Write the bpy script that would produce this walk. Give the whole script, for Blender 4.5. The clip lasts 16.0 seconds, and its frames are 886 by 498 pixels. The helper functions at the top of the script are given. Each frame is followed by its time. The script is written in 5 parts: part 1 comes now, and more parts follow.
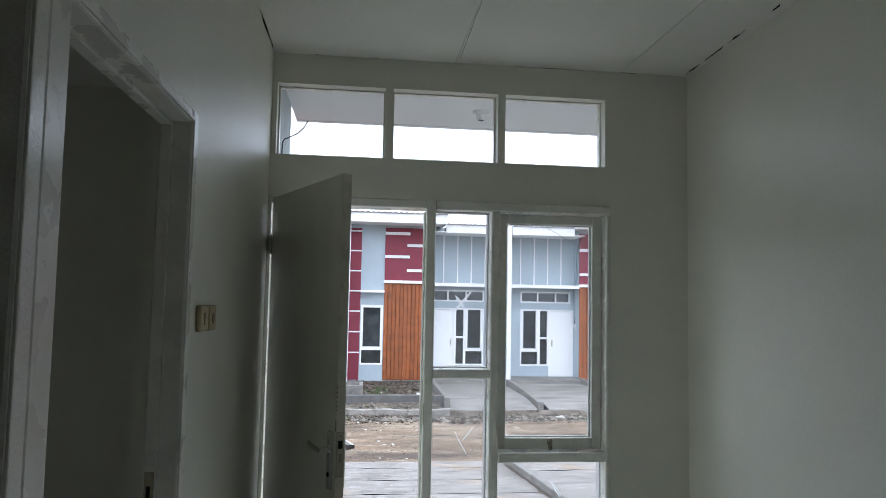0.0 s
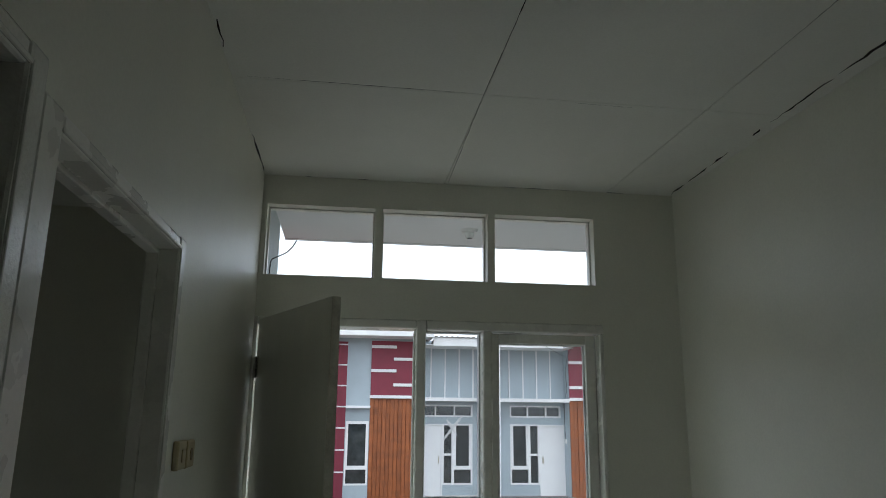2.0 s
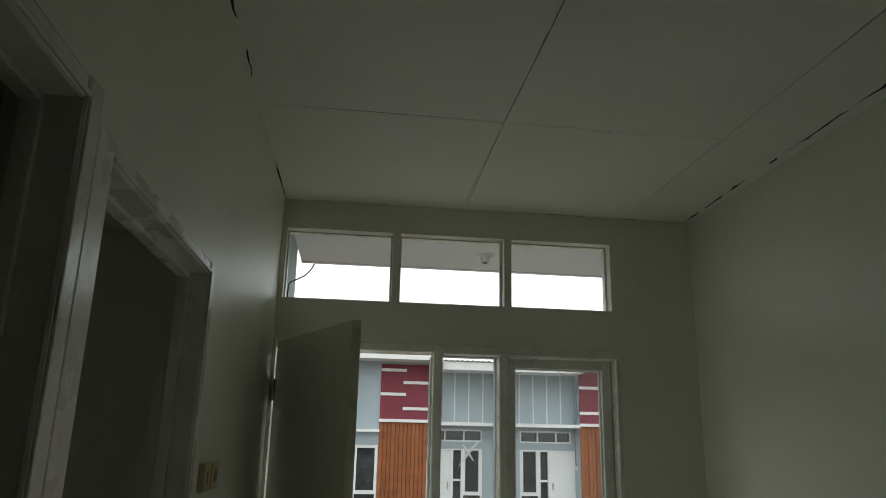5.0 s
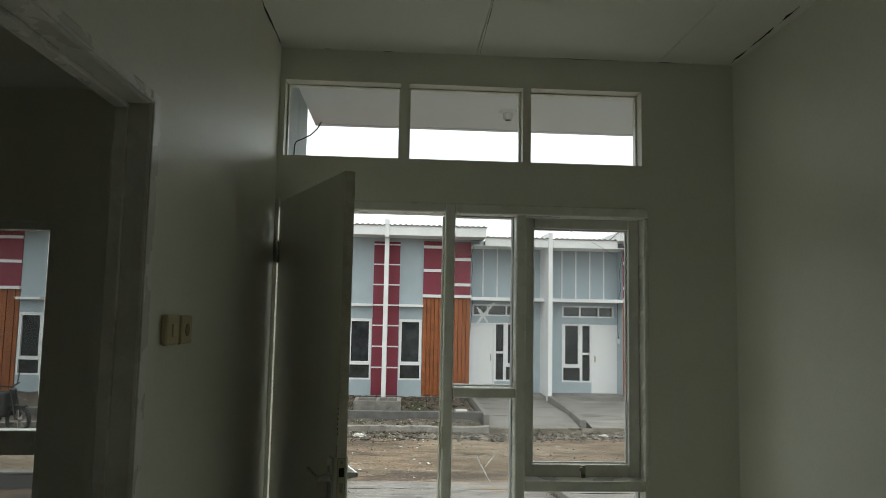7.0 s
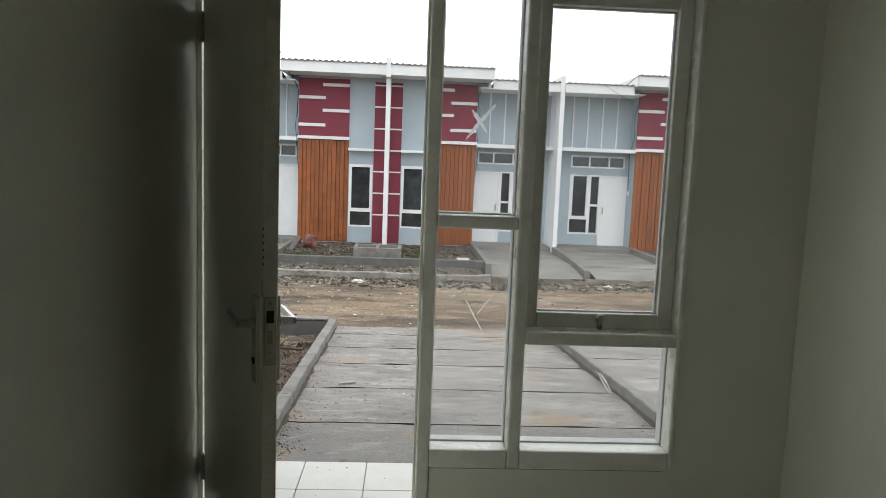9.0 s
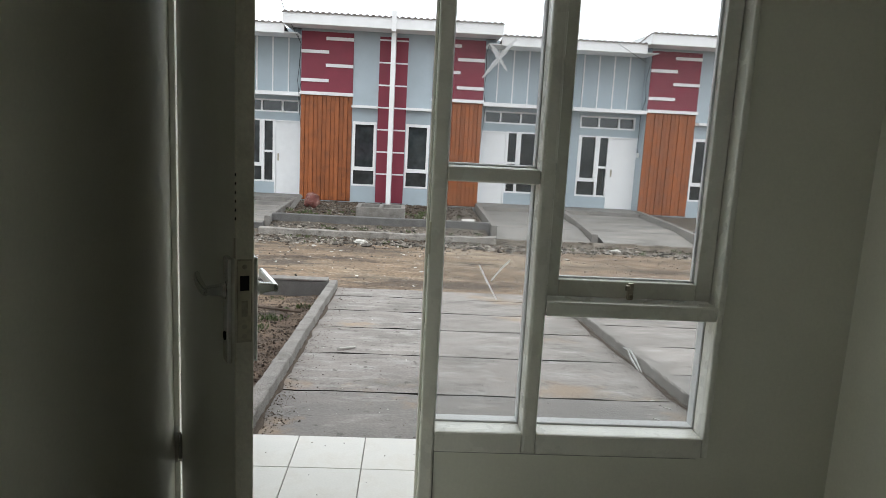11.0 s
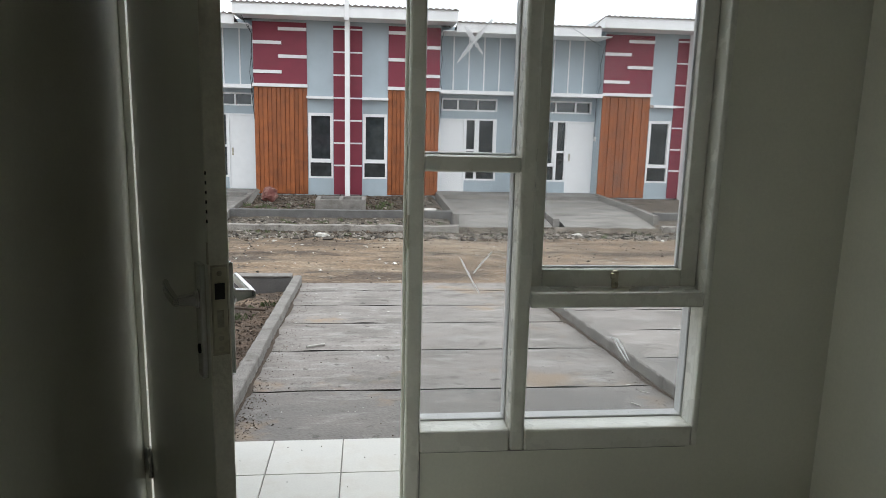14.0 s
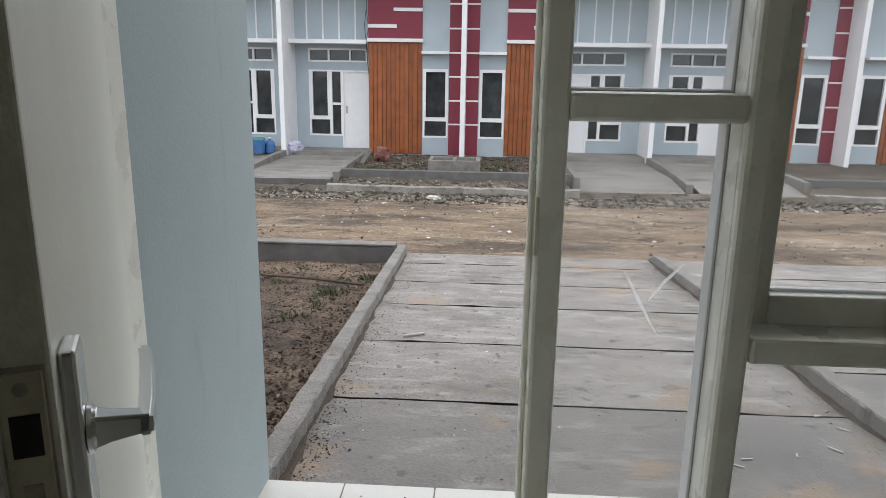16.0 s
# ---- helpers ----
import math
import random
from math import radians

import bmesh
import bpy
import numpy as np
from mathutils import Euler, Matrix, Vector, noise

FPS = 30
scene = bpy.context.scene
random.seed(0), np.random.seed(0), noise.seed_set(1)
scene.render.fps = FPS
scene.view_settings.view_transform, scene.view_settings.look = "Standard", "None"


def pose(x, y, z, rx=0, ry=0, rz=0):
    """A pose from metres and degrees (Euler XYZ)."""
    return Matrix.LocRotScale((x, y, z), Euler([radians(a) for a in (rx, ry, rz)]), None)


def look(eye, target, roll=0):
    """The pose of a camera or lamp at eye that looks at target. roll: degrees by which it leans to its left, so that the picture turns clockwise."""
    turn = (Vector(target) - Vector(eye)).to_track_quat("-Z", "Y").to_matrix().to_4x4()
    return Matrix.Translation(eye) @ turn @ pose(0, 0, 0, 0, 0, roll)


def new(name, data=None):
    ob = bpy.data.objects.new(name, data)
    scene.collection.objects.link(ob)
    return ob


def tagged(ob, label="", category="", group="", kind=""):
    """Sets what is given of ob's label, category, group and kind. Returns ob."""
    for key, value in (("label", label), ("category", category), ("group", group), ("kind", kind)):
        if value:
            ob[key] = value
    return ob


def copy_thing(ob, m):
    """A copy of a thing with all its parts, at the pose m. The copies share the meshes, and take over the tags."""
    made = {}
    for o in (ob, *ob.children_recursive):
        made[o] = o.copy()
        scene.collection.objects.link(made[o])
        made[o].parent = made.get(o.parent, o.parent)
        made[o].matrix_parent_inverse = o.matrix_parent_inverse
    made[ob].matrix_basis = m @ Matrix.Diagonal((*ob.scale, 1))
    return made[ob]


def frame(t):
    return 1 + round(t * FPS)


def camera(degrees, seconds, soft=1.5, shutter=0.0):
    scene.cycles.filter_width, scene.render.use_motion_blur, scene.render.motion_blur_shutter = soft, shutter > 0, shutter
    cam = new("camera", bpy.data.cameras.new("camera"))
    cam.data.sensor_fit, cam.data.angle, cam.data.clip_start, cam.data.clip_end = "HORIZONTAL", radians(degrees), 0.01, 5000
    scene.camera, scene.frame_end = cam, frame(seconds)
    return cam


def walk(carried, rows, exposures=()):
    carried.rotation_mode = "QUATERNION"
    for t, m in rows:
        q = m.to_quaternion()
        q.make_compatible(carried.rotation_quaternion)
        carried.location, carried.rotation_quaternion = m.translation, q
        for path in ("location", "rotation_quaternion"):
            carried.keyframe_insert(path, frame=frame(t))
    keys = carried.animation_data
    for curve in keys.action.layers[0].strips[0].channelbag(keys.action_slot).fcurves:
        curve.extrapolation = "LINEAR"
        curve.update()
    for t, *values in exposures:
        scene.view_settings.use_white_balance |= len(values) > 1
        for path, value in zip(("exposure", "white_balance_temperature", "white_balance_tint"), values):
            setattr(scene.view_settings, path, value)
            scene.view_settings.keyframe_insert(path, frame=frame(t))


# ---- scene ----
cam = camera(64.5, 16.0, soft=0.55)
PATH = [
    (0, (0.454, -3.493, 1.62), (0.688, -1.512, 1.762), 1.1),
    (0.5, (0.44, -3.465, 1.647), (0.695, -1.498, 1.901), 2.0),
    (1, (0.428, -3.452, 1.667), (0.693, -1.507, 2.047), 1.5),
    (1.5, (0.448, -3.459, 1.672), (0.709, -1.519, 2.083), 0.4),
    (2, (0.441, -3.442, 1.671), (0.703, -1.512, 2.125), 0.6),
    (2.5, (0.451, -3.443, 1.672), (0.71, -1.516, 2.141), 0.5),
    (3, (0.442, -3.459, 1.68), (0.687, -1.536, 2.176), 0.4),
    (3.5, (0.448, -3.475, 1.686), (0.656, -1.553, 2.196), 1.2),
    (3.7, (0.429, -3.46, 1.681), (0.636, -1.541, 2.206), 1.1),
    (5.8, (0.395, -3.472, 1.661), (0.677, -1.554, 2.152), 1.0),
    (6, (0.405, -3.416, 1.655), (0.706, -1.489, 2.097), 0.8),
    (6.5, (0.48, -3.316, 1.645), (0.722, -1.364, 2.006), 0.9),
    (7, (0.591, -3.219, 1.607), (0.703, -1.23, 1.789), 1.1),
    (7.5, (0.641, -3.101, 1.554), (0.778, -1.106, 1.528), 1.6),
    (8, (0.625, -2.863, 1.493), (0.785, -0.881, 1.281), 2.6),
    (8.5, (0.627, -2.678, 1.458), (0.812, -0.7, 1.231), 0.7),
    (9, (0.721, -2.455, 1.441), (0.826, -0.472, 1.207), 2.2),
    (9.2, (0.761, -2.386, 1.422), (0.841, -0.404, 1.167), 3.0),
    (11.3, (0.711, -2.138, 1.388), (0.82, -0.171, 1.045), 2.9),
    (11.5, (0.709, -2.149, 1.399), (0.837, -0.181, 1.067), 3.1),
    (12, (0.711, -2.147, 1.406), (0.857, -0.178, 1.087), 2.9),
    (12.5, (0.71, -2.146, 1.404), (0.866, -0.177, 1.088), 2.2),
    (13, (0.679, -2.119, 1.403), (0.876, -0.155, 1.078), 2.1),
    (13.5, (0.65, -2.096, 1.396), (0.883, -0.138, 1.063), 1.9),
    (14, (0.665, -2.043, 1.384), (0.878, -0.089, 1.014), 1.4),
    (14.5, (0.738, -1.886, 1.382), (0.818, 0.076, 1.001), 1.6),
    (15, (0.776, -1.696, 1.361), (0.698, 0.268, 0.992), 2.8),
    (15.5, (0.721, -1.429, 1.336), (0.581, 0.528, 0.948), 1.6),
    (16, (0.691, -1.174, 1.298), (0.582, 0.764, 0.813), 0.9),
]
EXPOSURES = [
    (0.0, 0.85, 5720, 12), (0.5, 0.7, 5800, 11), (1.0, 0.52, 5850, 10), (2.0, 0.34, 5950, 8), (3.5, 0.1, 6270, 4), (6.0, 0.12, 6720, 2),
    (7.0, 0.05, 6670, 2), (8.0, -0.06, 6670, 5), (8.5, 0.06, 6570, 6), (9.0, 0.28, 6510, 8), (12.5, 0.33, 6410, 9), (15.0, 0.27, 6360, 10), (15.5, 0.27, 6360, 11), (16.0, 0.22, 6390, 12),
]
walk(cam, [(t, look(eye, target, roll)) for t, eye, target, roll in PATH], EXPOSURES)

# ---- daylight: bright overcast sky ----
world = bpy.data.worlds.new("overcast_sky")
scene.world = world
world.use_nodes = True
wn = world.node_tree
wn.nodes.clear()
w_out = wn.nodes.new("ShaderNodeOutputWorld")
w_bg = wn.nodes.new("ShaderNodeBackground")
w_mix = wn.nodes.new("ShaderNodeMix")
w_mix.data_type = "RGBA"
w_sky = wn.nodes.new("ShaderNodeTexSky")
w_sky.sky_type = "NISHITA"
w_sky.sun_disc = False
w_sky.sun_elevation = radians(58)
w_sky.sun_rotation = radians(200)
w_sky.dust_density = 6.0
w_mix.inputs[0].default_value = 0.88          # cloud cover
w_mix.inputs[7].default_value = (12.5, 13.2, 13.8, 1)
wn.links.new(w_sky.outputs[0], w_mix.inputs[6])
wn.links.new(w_mix.outputs[2], w_bg.inputs[0])
w_bg.inputs[1].default_value = 0.12
wn.links.new(w_bg.outputs[0], w_out.inputs[0])

sun_data = bpy.data.lights.new("sun", "SUN")
sun_data.energy, sun_data.angle, sun_data.color = 0.7, radians(35), (1.0, 0.985, 0.95)
sun = new("sun", sun_data)
sun.matrix_world = pose(0, 0, 30, 32, 0, 160)


# ---- materials ----
def mat(name, color, rough=0.6, metal=0.0, var=0.12, scale=6.0, grain=0.0, grain_scale=120.0, bump=0.0,
        stain=None, stain_scale=1.3, stain_amount=0.35, spec=0.5, per_piece=0.0, island=0.0, rough_var=0.1, bump_dist=0.01,
        stain2=None, stain2_scale=0.8, stain2_amount=0.5, stretch=(1, 1, 1), extra=()):
    m = bpy.data.materials.new(name)
    m.use_nodes = True
    n, l = m.node_tree.nodes, m.node_tree.links
    b = n["Principled BSDF"]
    b.inputs["Roughness"].default_value = rough
    b.inputs["Metallic"].default_value = metal
    b.inputs["Specular IOR Level"].default_value = spec
    tc = n.new("ShaderNodeTexCoord")
    big = n.new("ShaderNodeTexNoise")
    big.inputs["Scale"].default_value = scale
    big.inputs["Detail"].default_value = 6
    mp = n.new("ShaderNodeMapping")
    mp.inputs["Scale"].default_value = stretch
    l.new(tc.outputs["Object"], mp.inputs["Vector"])
    l.new(mp.outputs[0], big.inputs["Vector"])
    fine = n.new("ShaderNodeTexNoise")
    fine.inputs["Scale"].default_value = grain_scale
    fine.inputs["Detail"].default_value = 3
    l.new(tc.outputs["Object"], fine.inputs["Vector"])
    ramp = n.new("ShaderNodeMapRange")
    ramp.inputs["From Min"].default_value, ramp.inputs["From Max"].default_value = 0.3, 0.7
    ramp.inputs["To Min"].default_value, ramp.inputs["To Max"].default_value = 1 - var, 1 + var
    l.new(big.outputs["Fac"], ramp.inputs["Value"])
    ramp2 = n.new("ShaderNodeMapRange")
    ramp2.inputs["From Min"].default_value, ramp2.inputs["From Max"].default_value = 0.3, 0.7
    ramp2.inputs["To Min"].default_value, ramp2.inputs["To Max"].default_value = 1 - grain, 1 + grain
    l.new(fine.outputs["Fac"], ramp2.inputs["Value"])
    mul = n.new("ShaderNodeMath")
    mul.operation = "MULTIPLY"
    l.new(ramp.outputs[0], mul.inputs[0])
    l.new(ramp2.outputs[0], mul.inputs[1])
    last = mul.outputs[0]
    if per_piece or island:
        src = n.new("ShaderNodeObjectInfo").outputs["Random"] if per_piece else n.new("ShaderNodeNewGeometry").outputs["Random Per Island"]
        k = per_piece or island
        r3 = n.new("ShaderNodeMapRange")
        r3.inputs["To Min"].default_value, r3.inputs["To Max"].default_value = 1 - k, 1 + k
        l.new(src, r3.inputs["Value"])
        mul2 = n.new("ShaderNodeMath")
        mul2.operation = "MULTIPLY"
        l.new(last, mul2.inputs[0])
        l.new(r3.outputs[0], mul2.inputs[1])
        last = mul2.outputs[0]
    base = n.new("ShaderNodeMix")
    base.data_type = "RGBA"
    base.inputs[6].default_value = (*color, 1)
    base.inputs[7].default_value = (*(stain or color), 1)
    base.inputs[0].default_value = 0.0
    if stain:
        st = n.new("ShaderNodeTexNoise")
        st.inputs["Scale"].default_value = stain_scale
        st.inputs["Detail"].default_value = 8
        st.inputs["Roughness"].default_value = 0.65
        l.new(tc.outputs["Object"], st.inputs["Vector"])
        sr = n.new("ShaderNodeMapRange")
        sr.inputs["From Min"].default_value, sr.inputs["From Max"].default_value = 0.48, 0.72
        sr.inputs["To Max"].default_value = stain_amount
        l.new(st.outputs["Fac"], sr.inputs["Value"])
        l.new(sr.outputs[0], base.inputs[0])
    col = base.outputs[2]
    if stain2:
        s2 = n.new("ShaderNodeTexNoise")
        s2.inputs["Scale"].default_value = stain2_scale
        s2.inputs["Detail"].default_value = 7
        off = n.new("ShaderNodeMapping")
        off.inputs["Location"].default_value = (7.3, 2.1, 4.4)
        l.new(tc.outputs["Object"], off.inputs["Vector"])
        l.new(off.outputs[0], s2.inputs["Vector"])
        m2 = n.new("ShaderNodeMapRange")
        m2.inputs["From Min"].default_value, m2.inputs["From Max"].default_value = 0.52, 0.68
        m2.inputs["To Max"].default_value = stain2_amount
        l.new(s2.outputs["Fac"], m2.inputs["Value"])
        bs2 = n.new("ShaderNodeMix")
        bs2.data_type = "RGBA"
        bs2.inputs[7].default_value = (*stain2, 1)
        l.new(m2.outputs[0], bs2.inputs[0])
        l.new(col, bs2.inputs[6])
        col = bs2.outputs[2]
    for k, (shade, size, low, high, amount, squash) in enumerate(extra):
        e_map = n.new("ShaderNodeMapping")
        e_map.inputs["Location"].default_value = (3.7 * k + 1.3, 5.1 * k + 0.4, 2.9)
        e_map.inputs["Scale"].default_value = squash
        e_tex = n.new("ShaderNodeTexNoise")
        e_tex.inputs["Scale"].default_value, e_tex.inputs["Detail"].default_value, e_tex.inputs["Roughness"].default_value = size, 7, 0.62
        e_rng = n.new("ShaderNodeMapRange")
        e_rng.inputs["From Min"].default_value, e_rng.inputs["From Max"].default_value, e_rng.inputs["To Max"].default_value = low, high, amount
        e_mix = n.new("ShaderNodeMix")
        e_mix.data_type = "RGBA"
        e_mix.inputs[7].default_value = (*shade, 1)
        l.new(tc.outputs["Object"], e_map.inputs["Vector"])
        l.new(e_map.outputs[0], e_tex.inputs["Vector"])
        l.new(e_tex.outputs["Fac"], e_rng.inputs["Value"])
        l.new(e_rng.outputs[0], e_mix.inputs[0])
        l.new(col, e_mix.inputs[6])
        col = e_mix.outputs[2]
    tint = n.new("ShaderNodeVectorMath")
    tint.operation = "SCALE"
    l.new(col, tint.inputs[0])
    l.new(last, tint.inputs["Scale"])
    l.new(tint.outputs[0], b.inputs["Base Color"])
    rr = n.new("ShaderNodeMapRange")
    rr.inputs["To Min"].default_value, rr.inputs["To Max"].default_value = max(0.02, rough - rough_var), min(1, rough + rough_var)
    l.new(big.outputs["Fac"], rr.inputs["Value"])
    l.new(rr.outputs[0], b.inputs["Roughness"])
    if bump:
        addn = n.new("ShaderNodeMath")
        addn.operation = "ADD"
        l.new(big.outputs["Fac"], addn.inputs[0])
        l.new(fine.outputs["Fac"], addn.inputs[1])
        bp = n.new("ShaderNodeBump")
        bp.inputs["Strength"].default_value = bump
        bp.inputs["Distance"].default_value = bump_dist
        l.new(addn.outputs[0], bp.inputs["Height"])
        l.new(bp.outputs[0], b.inputs["Normal"])
    return m


def glass_mat(name, tint=(1, 1, 1), haze=0.0):
    """Clear window glass: see-through with a Fresnel gloss and a little dusty film."""
    m = bpy.data.materials.new(name)
    m.use_nodes = True
    n, l = m.node_tree.nodes, m.node_tree.links
    n.remove(n["Principled BSDF"])
    out = n["Material Output"]
    tr = n.new("ShaderNodeBsdfTransparent")
    tr.inputs[0].default_value = (*tint, 1)
    gl = n.new("ShaderNodeBsdfGlossy")
    gl.inputs["Roughness"].default_value = 0.02
    # Schlick gloss of one face of a thin pane, the same from both sides
    lw = n.new("ShaderNodeLayerWeight")
    lw.inputs[0].default_value = 0.5
    pw = n.new("ShaderNodeMath")
    pw.operation = "POWER"
    pw.inputs[1].default_value = 5.0
    l.new(lw.outputs["Facing"], pw.inputs[0])
    fr = n.new("ShaderNodeMath")
    fr.operation = "MULTIPLY_ADD"
    fr.inputs[1].default_value, fr.inputs[2].default_value = 0.55, 0.035
    l.new(pw.outputs[0], fr.inputs[0])
    mx = n.new("ShaderNodeMixShader")
    l.new(fr.outputs[0], mx.inputs[0])
    l.new(tr.outputs[0], mx.inputs[1])
    l.new(gl.outputs[0], mx.inputs[2])
    df = n.new("ShaderNodeBsdfTranslucent")
    df.inputs[0].default_value = (0.75, 0.77, 0.75, 1)
    nz = n.new("ShaderNodeTexNoise")
    nz.inputs["Scale"].default_value = 5
    nz.inputs["Detail"].default_value = 8
    tc = n.new("ShaderNodeTexCoord")
    l.new(tc.outputs["Object"], nz.inputs["Vector"])
    mr = n.new("ShaderNodeMapRange")
    mr.inputs["From Min"].default_value, mr.inputs["From Max"].default_value = 0.45, 0.8
    mr.inputs["To Min"].default_value, mr.inputs["To Max"].default_value = haze * 0.3, haze
    l.new(nz.outputs["Fac"], mr.inputs["Value"])
    m2 = n.new("ShaderNodeMixShader")
    l.new(mr.outputs[0], m2.inputs[0])
    l.new(mx.outputs[0], m2.inputs[1])
    l.new(df.outputs[0], m2.inputs[2])
    l.new(m2.outputs[0], out.inputs[0])
    return m


M_WALL = mat("white_wall_paint", (0.88, 0.875, 0.765), 0.42, var=0.04, scale=1.6, grain=0.02, grain_scale=90, bump=0.06, stain=(0.72, 0.71, 0.65), stain_scale=2.2, stain_amount=0.16)
M_CEIL = mat("white_ceiling_board", (0.89, 0.885, 0.81), 0.8, var=0.03, scale=1.5, grain=0.02, bump=0.05, stain=(0.64, 0.63, 0.58), stain_amount=0.2)
M_FRAME = mat("white_gloss_frame", (0.90, 0.89, 0.81), 0.28, var=0.03, scale=9, grain=0.02, bump=0.03, stain=(0.70, 0.68, 0.60), stain_scale=5, stain_amount=0.10)
M_BRUSHED = mat("brush_marked_gloss_paint", (0.88, 0.87, 0.80), 0.16, var=0.04, scale=26, grain=0.03, grain_scale=140, bump=0.22, bump_dist=0.004, stretch=(1, 1, 0.35))
M_DOOR = mat("white_door_paint", (0.90, 0.89, 0.79), 0.35, var=0.03, scale=4, grain=0.02, bump=0.06, stain=(0.70, 0.68, 0.60), stain_scale=2, stain_amount=0.25, stretch=(1.5, 1.5, 0.4))
M_DOOREDGE = mat("worn_cream_door_edge", (0.72, 0.69, 0.58), 0.5, var=0.06, scale=12, grain=0.05, bump=0.2, stain=(0.34, 0.30, 0.22), stain_scale=18, stain_amount=0.4)
M_LOCK = mat("cream_painted_lock_face", (0.60, 0.56, 0.42), 0.38, metal=0.3, var=0.1, scale=30, stain=(0.2, 0.17, 0.11), stain_scale=30, stain_amount=0.6)
# near-black colour standing for the dark inside gaps, holes and far rooms
M_DARK = mat("dark_gap", (0.02, 0.02, 0.02), 0.9)
M_CHROME = mat("polished_chrome", (0.76, 0.76, 0.75), 0.22, metal=1.0, var=0.04, scale=30, stain=(0.5, 0.48, 0.45), stain_scale=20, stain_amount=0.3, rough_var=0.05)
M_BRASS = mat("dull_lock_plate", (0.50, 0.46, 0.36), 0.4, metal=0.9, var=0.1, scale=30, stain=(0.12, 0.1, 0.08), stain_scale=25, stain_amount=0.8)
M_SWITCH = mat("yellowed_plastic", (0.62, 0.52, 0.30), 0.35, var=0.06, scale=20)
M_SWITCH2 = mat("brown_rocker", (0.30, 0.20, 0.08), 0.35, var=0.06, scale=20)
M_GLASS = glass_mat("window_glass", haze=0.055)
# bedroom panes: an added grey tint dims the view and the room
M_DIMGLASS = glass_mat("tinted_bedroom_glass", (0.76, 0.77, 0.77), haze=0.012)
M_CHALK = bpy.data.materials.new("chalk_paste")
M_CHALK.use_nodes = True
_n, _l = M_CHALK.node_tree.nodes, M_CHALK.node_tree.links
_t = _n.new("ShaderNodeBsdfTranslucent")
_t.inputs[0].default_value = (1.0, 1.0, 1.0, 1)
_c = _n.new("ShaderNodeBsdfTransparent")
_x, _y = _n.new("ShaderNodeMixShader"), _n.new("ShaderNodeMixShader")
_z = _n.new("ShaderNodeTexNoise")
_z.inputs["Scale"].default_value = 110
_x.inputs[0].default_value = 0.92
_l.new(_n["Principled BSDF"].outputs[0], _x.inputs[1])
_l.new(_t.outputs[0], _x.inputs[2])
_r = _n.new("ShaderNodeMapRange")
_r.inputs["From Min"].default_value, _r.inputs["From Max"].default_value = 0.42, 0.7
_r.inputs["To Min"].default_value, _r.inputs["To Max"].default_value = 0.15, 0.6
_l.new(_z.outputs["Fac"], _r.inputs["Value"])
_l.new(_r.outputs[0], _y.inputs[0])
_l.new(_x.outputs[0], _y.inputs[1])
_l.new(_c.outputs[0], _y.inputs[2])
_l.new(_y.outputs[0], _n["Material Output"].inputs[0])
M_TILE = mat("white_floor_tile", (0.84, 0.83, 0.78), 0.25, var=0.04, scale=5, grain=0.02, per_piece=0.03, stain=(0.50, 0.44, 0.36), stain_scale=6, stain_amount=0.3)
# the M_TILE ceramic again, about a fifth darker
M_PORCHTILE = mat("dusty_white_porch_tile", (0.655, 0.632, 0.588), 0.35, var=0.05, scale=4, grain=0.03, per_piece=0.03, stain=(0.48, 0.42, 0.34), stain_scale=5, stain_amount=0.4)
M_GROUT = mat("grey_grout", (0.38, 0.36, 0.33), 0.9, var=0.15, scale=30)
# far house walls: the porch paint made bluer, distance haze put into the colour
M_BLUE = mat("pale_blue_wall", (0.40, 0.465, 0.505), 0.65, var=0.06, scale=1.4, grain=0.03, bump=0.12, stain=(0.33, 0.385, 0.41), stain_scale=1.2, stain_amount=0.5)
M_NEARBLUE = mat("pale_blue_porch_plaster", (0.40, 0.465, 0.475), 0.65, var=0.05, scale=1.4, grain=0.03, bump=0.12, stain=(0.33, 0.385, 0.395), stain_scale=1.0, stain_amount=0.5,
                 extra=[((0.27, 0.31, 0.32), 2.6, 0.58, 0.72, 0.6, (2.2, 2.2, 0.35))])
M_RED = mat("maroon_wall", (0.205, 0.024, 0.045), 0.55, var=0.08, scale=2.5, grain=0.04, bump=0.1, stain=(0.15, 0.022, 0.038), stain_amount=0.4)
M_TRIM = mat("white_trim_paint", (0.80, 0.80, 0.80), 0.6, var=0.04, scale=3, stain=(0.6, 0.6, 0.58), stain_amount=0.35)
M_SOFFIT = mat("white_soffit", (0.78, 0.79, 0.79), 0.7, var=0.03, scale=2)
M_WOOD = mat("orange_stained_wood", (0.27, 0.078, 0.020), 0.5, var=0.18, scale=5, grain=0.12, grain_scale=60, per_piece=0.14, bump=0.15, stain=(0.14, 0.04, 0.012), stain_scale=3, stain_amount=0.7)
M_WOODBACK = mat("dark_wood_groove", (0.19, 0.055, 0.016), 0.7)
M_WINWHITE = mat("white_window_frame", (0.82, 0.82, 0.82), 0.4, var=0.03, scale=6)
M_DARKGLASS = mat("dark_window_glass", (0.035, 0.042, 0.045), 0.08, var=0.5, scale=3, rough_var=0.03, spec=0.6)
M_ROOF = mat("grey_roof_tile", (0.16, 0.14, 0.13), 0.8, var=0.2, scale=4, grain=0.1, island=0.25)
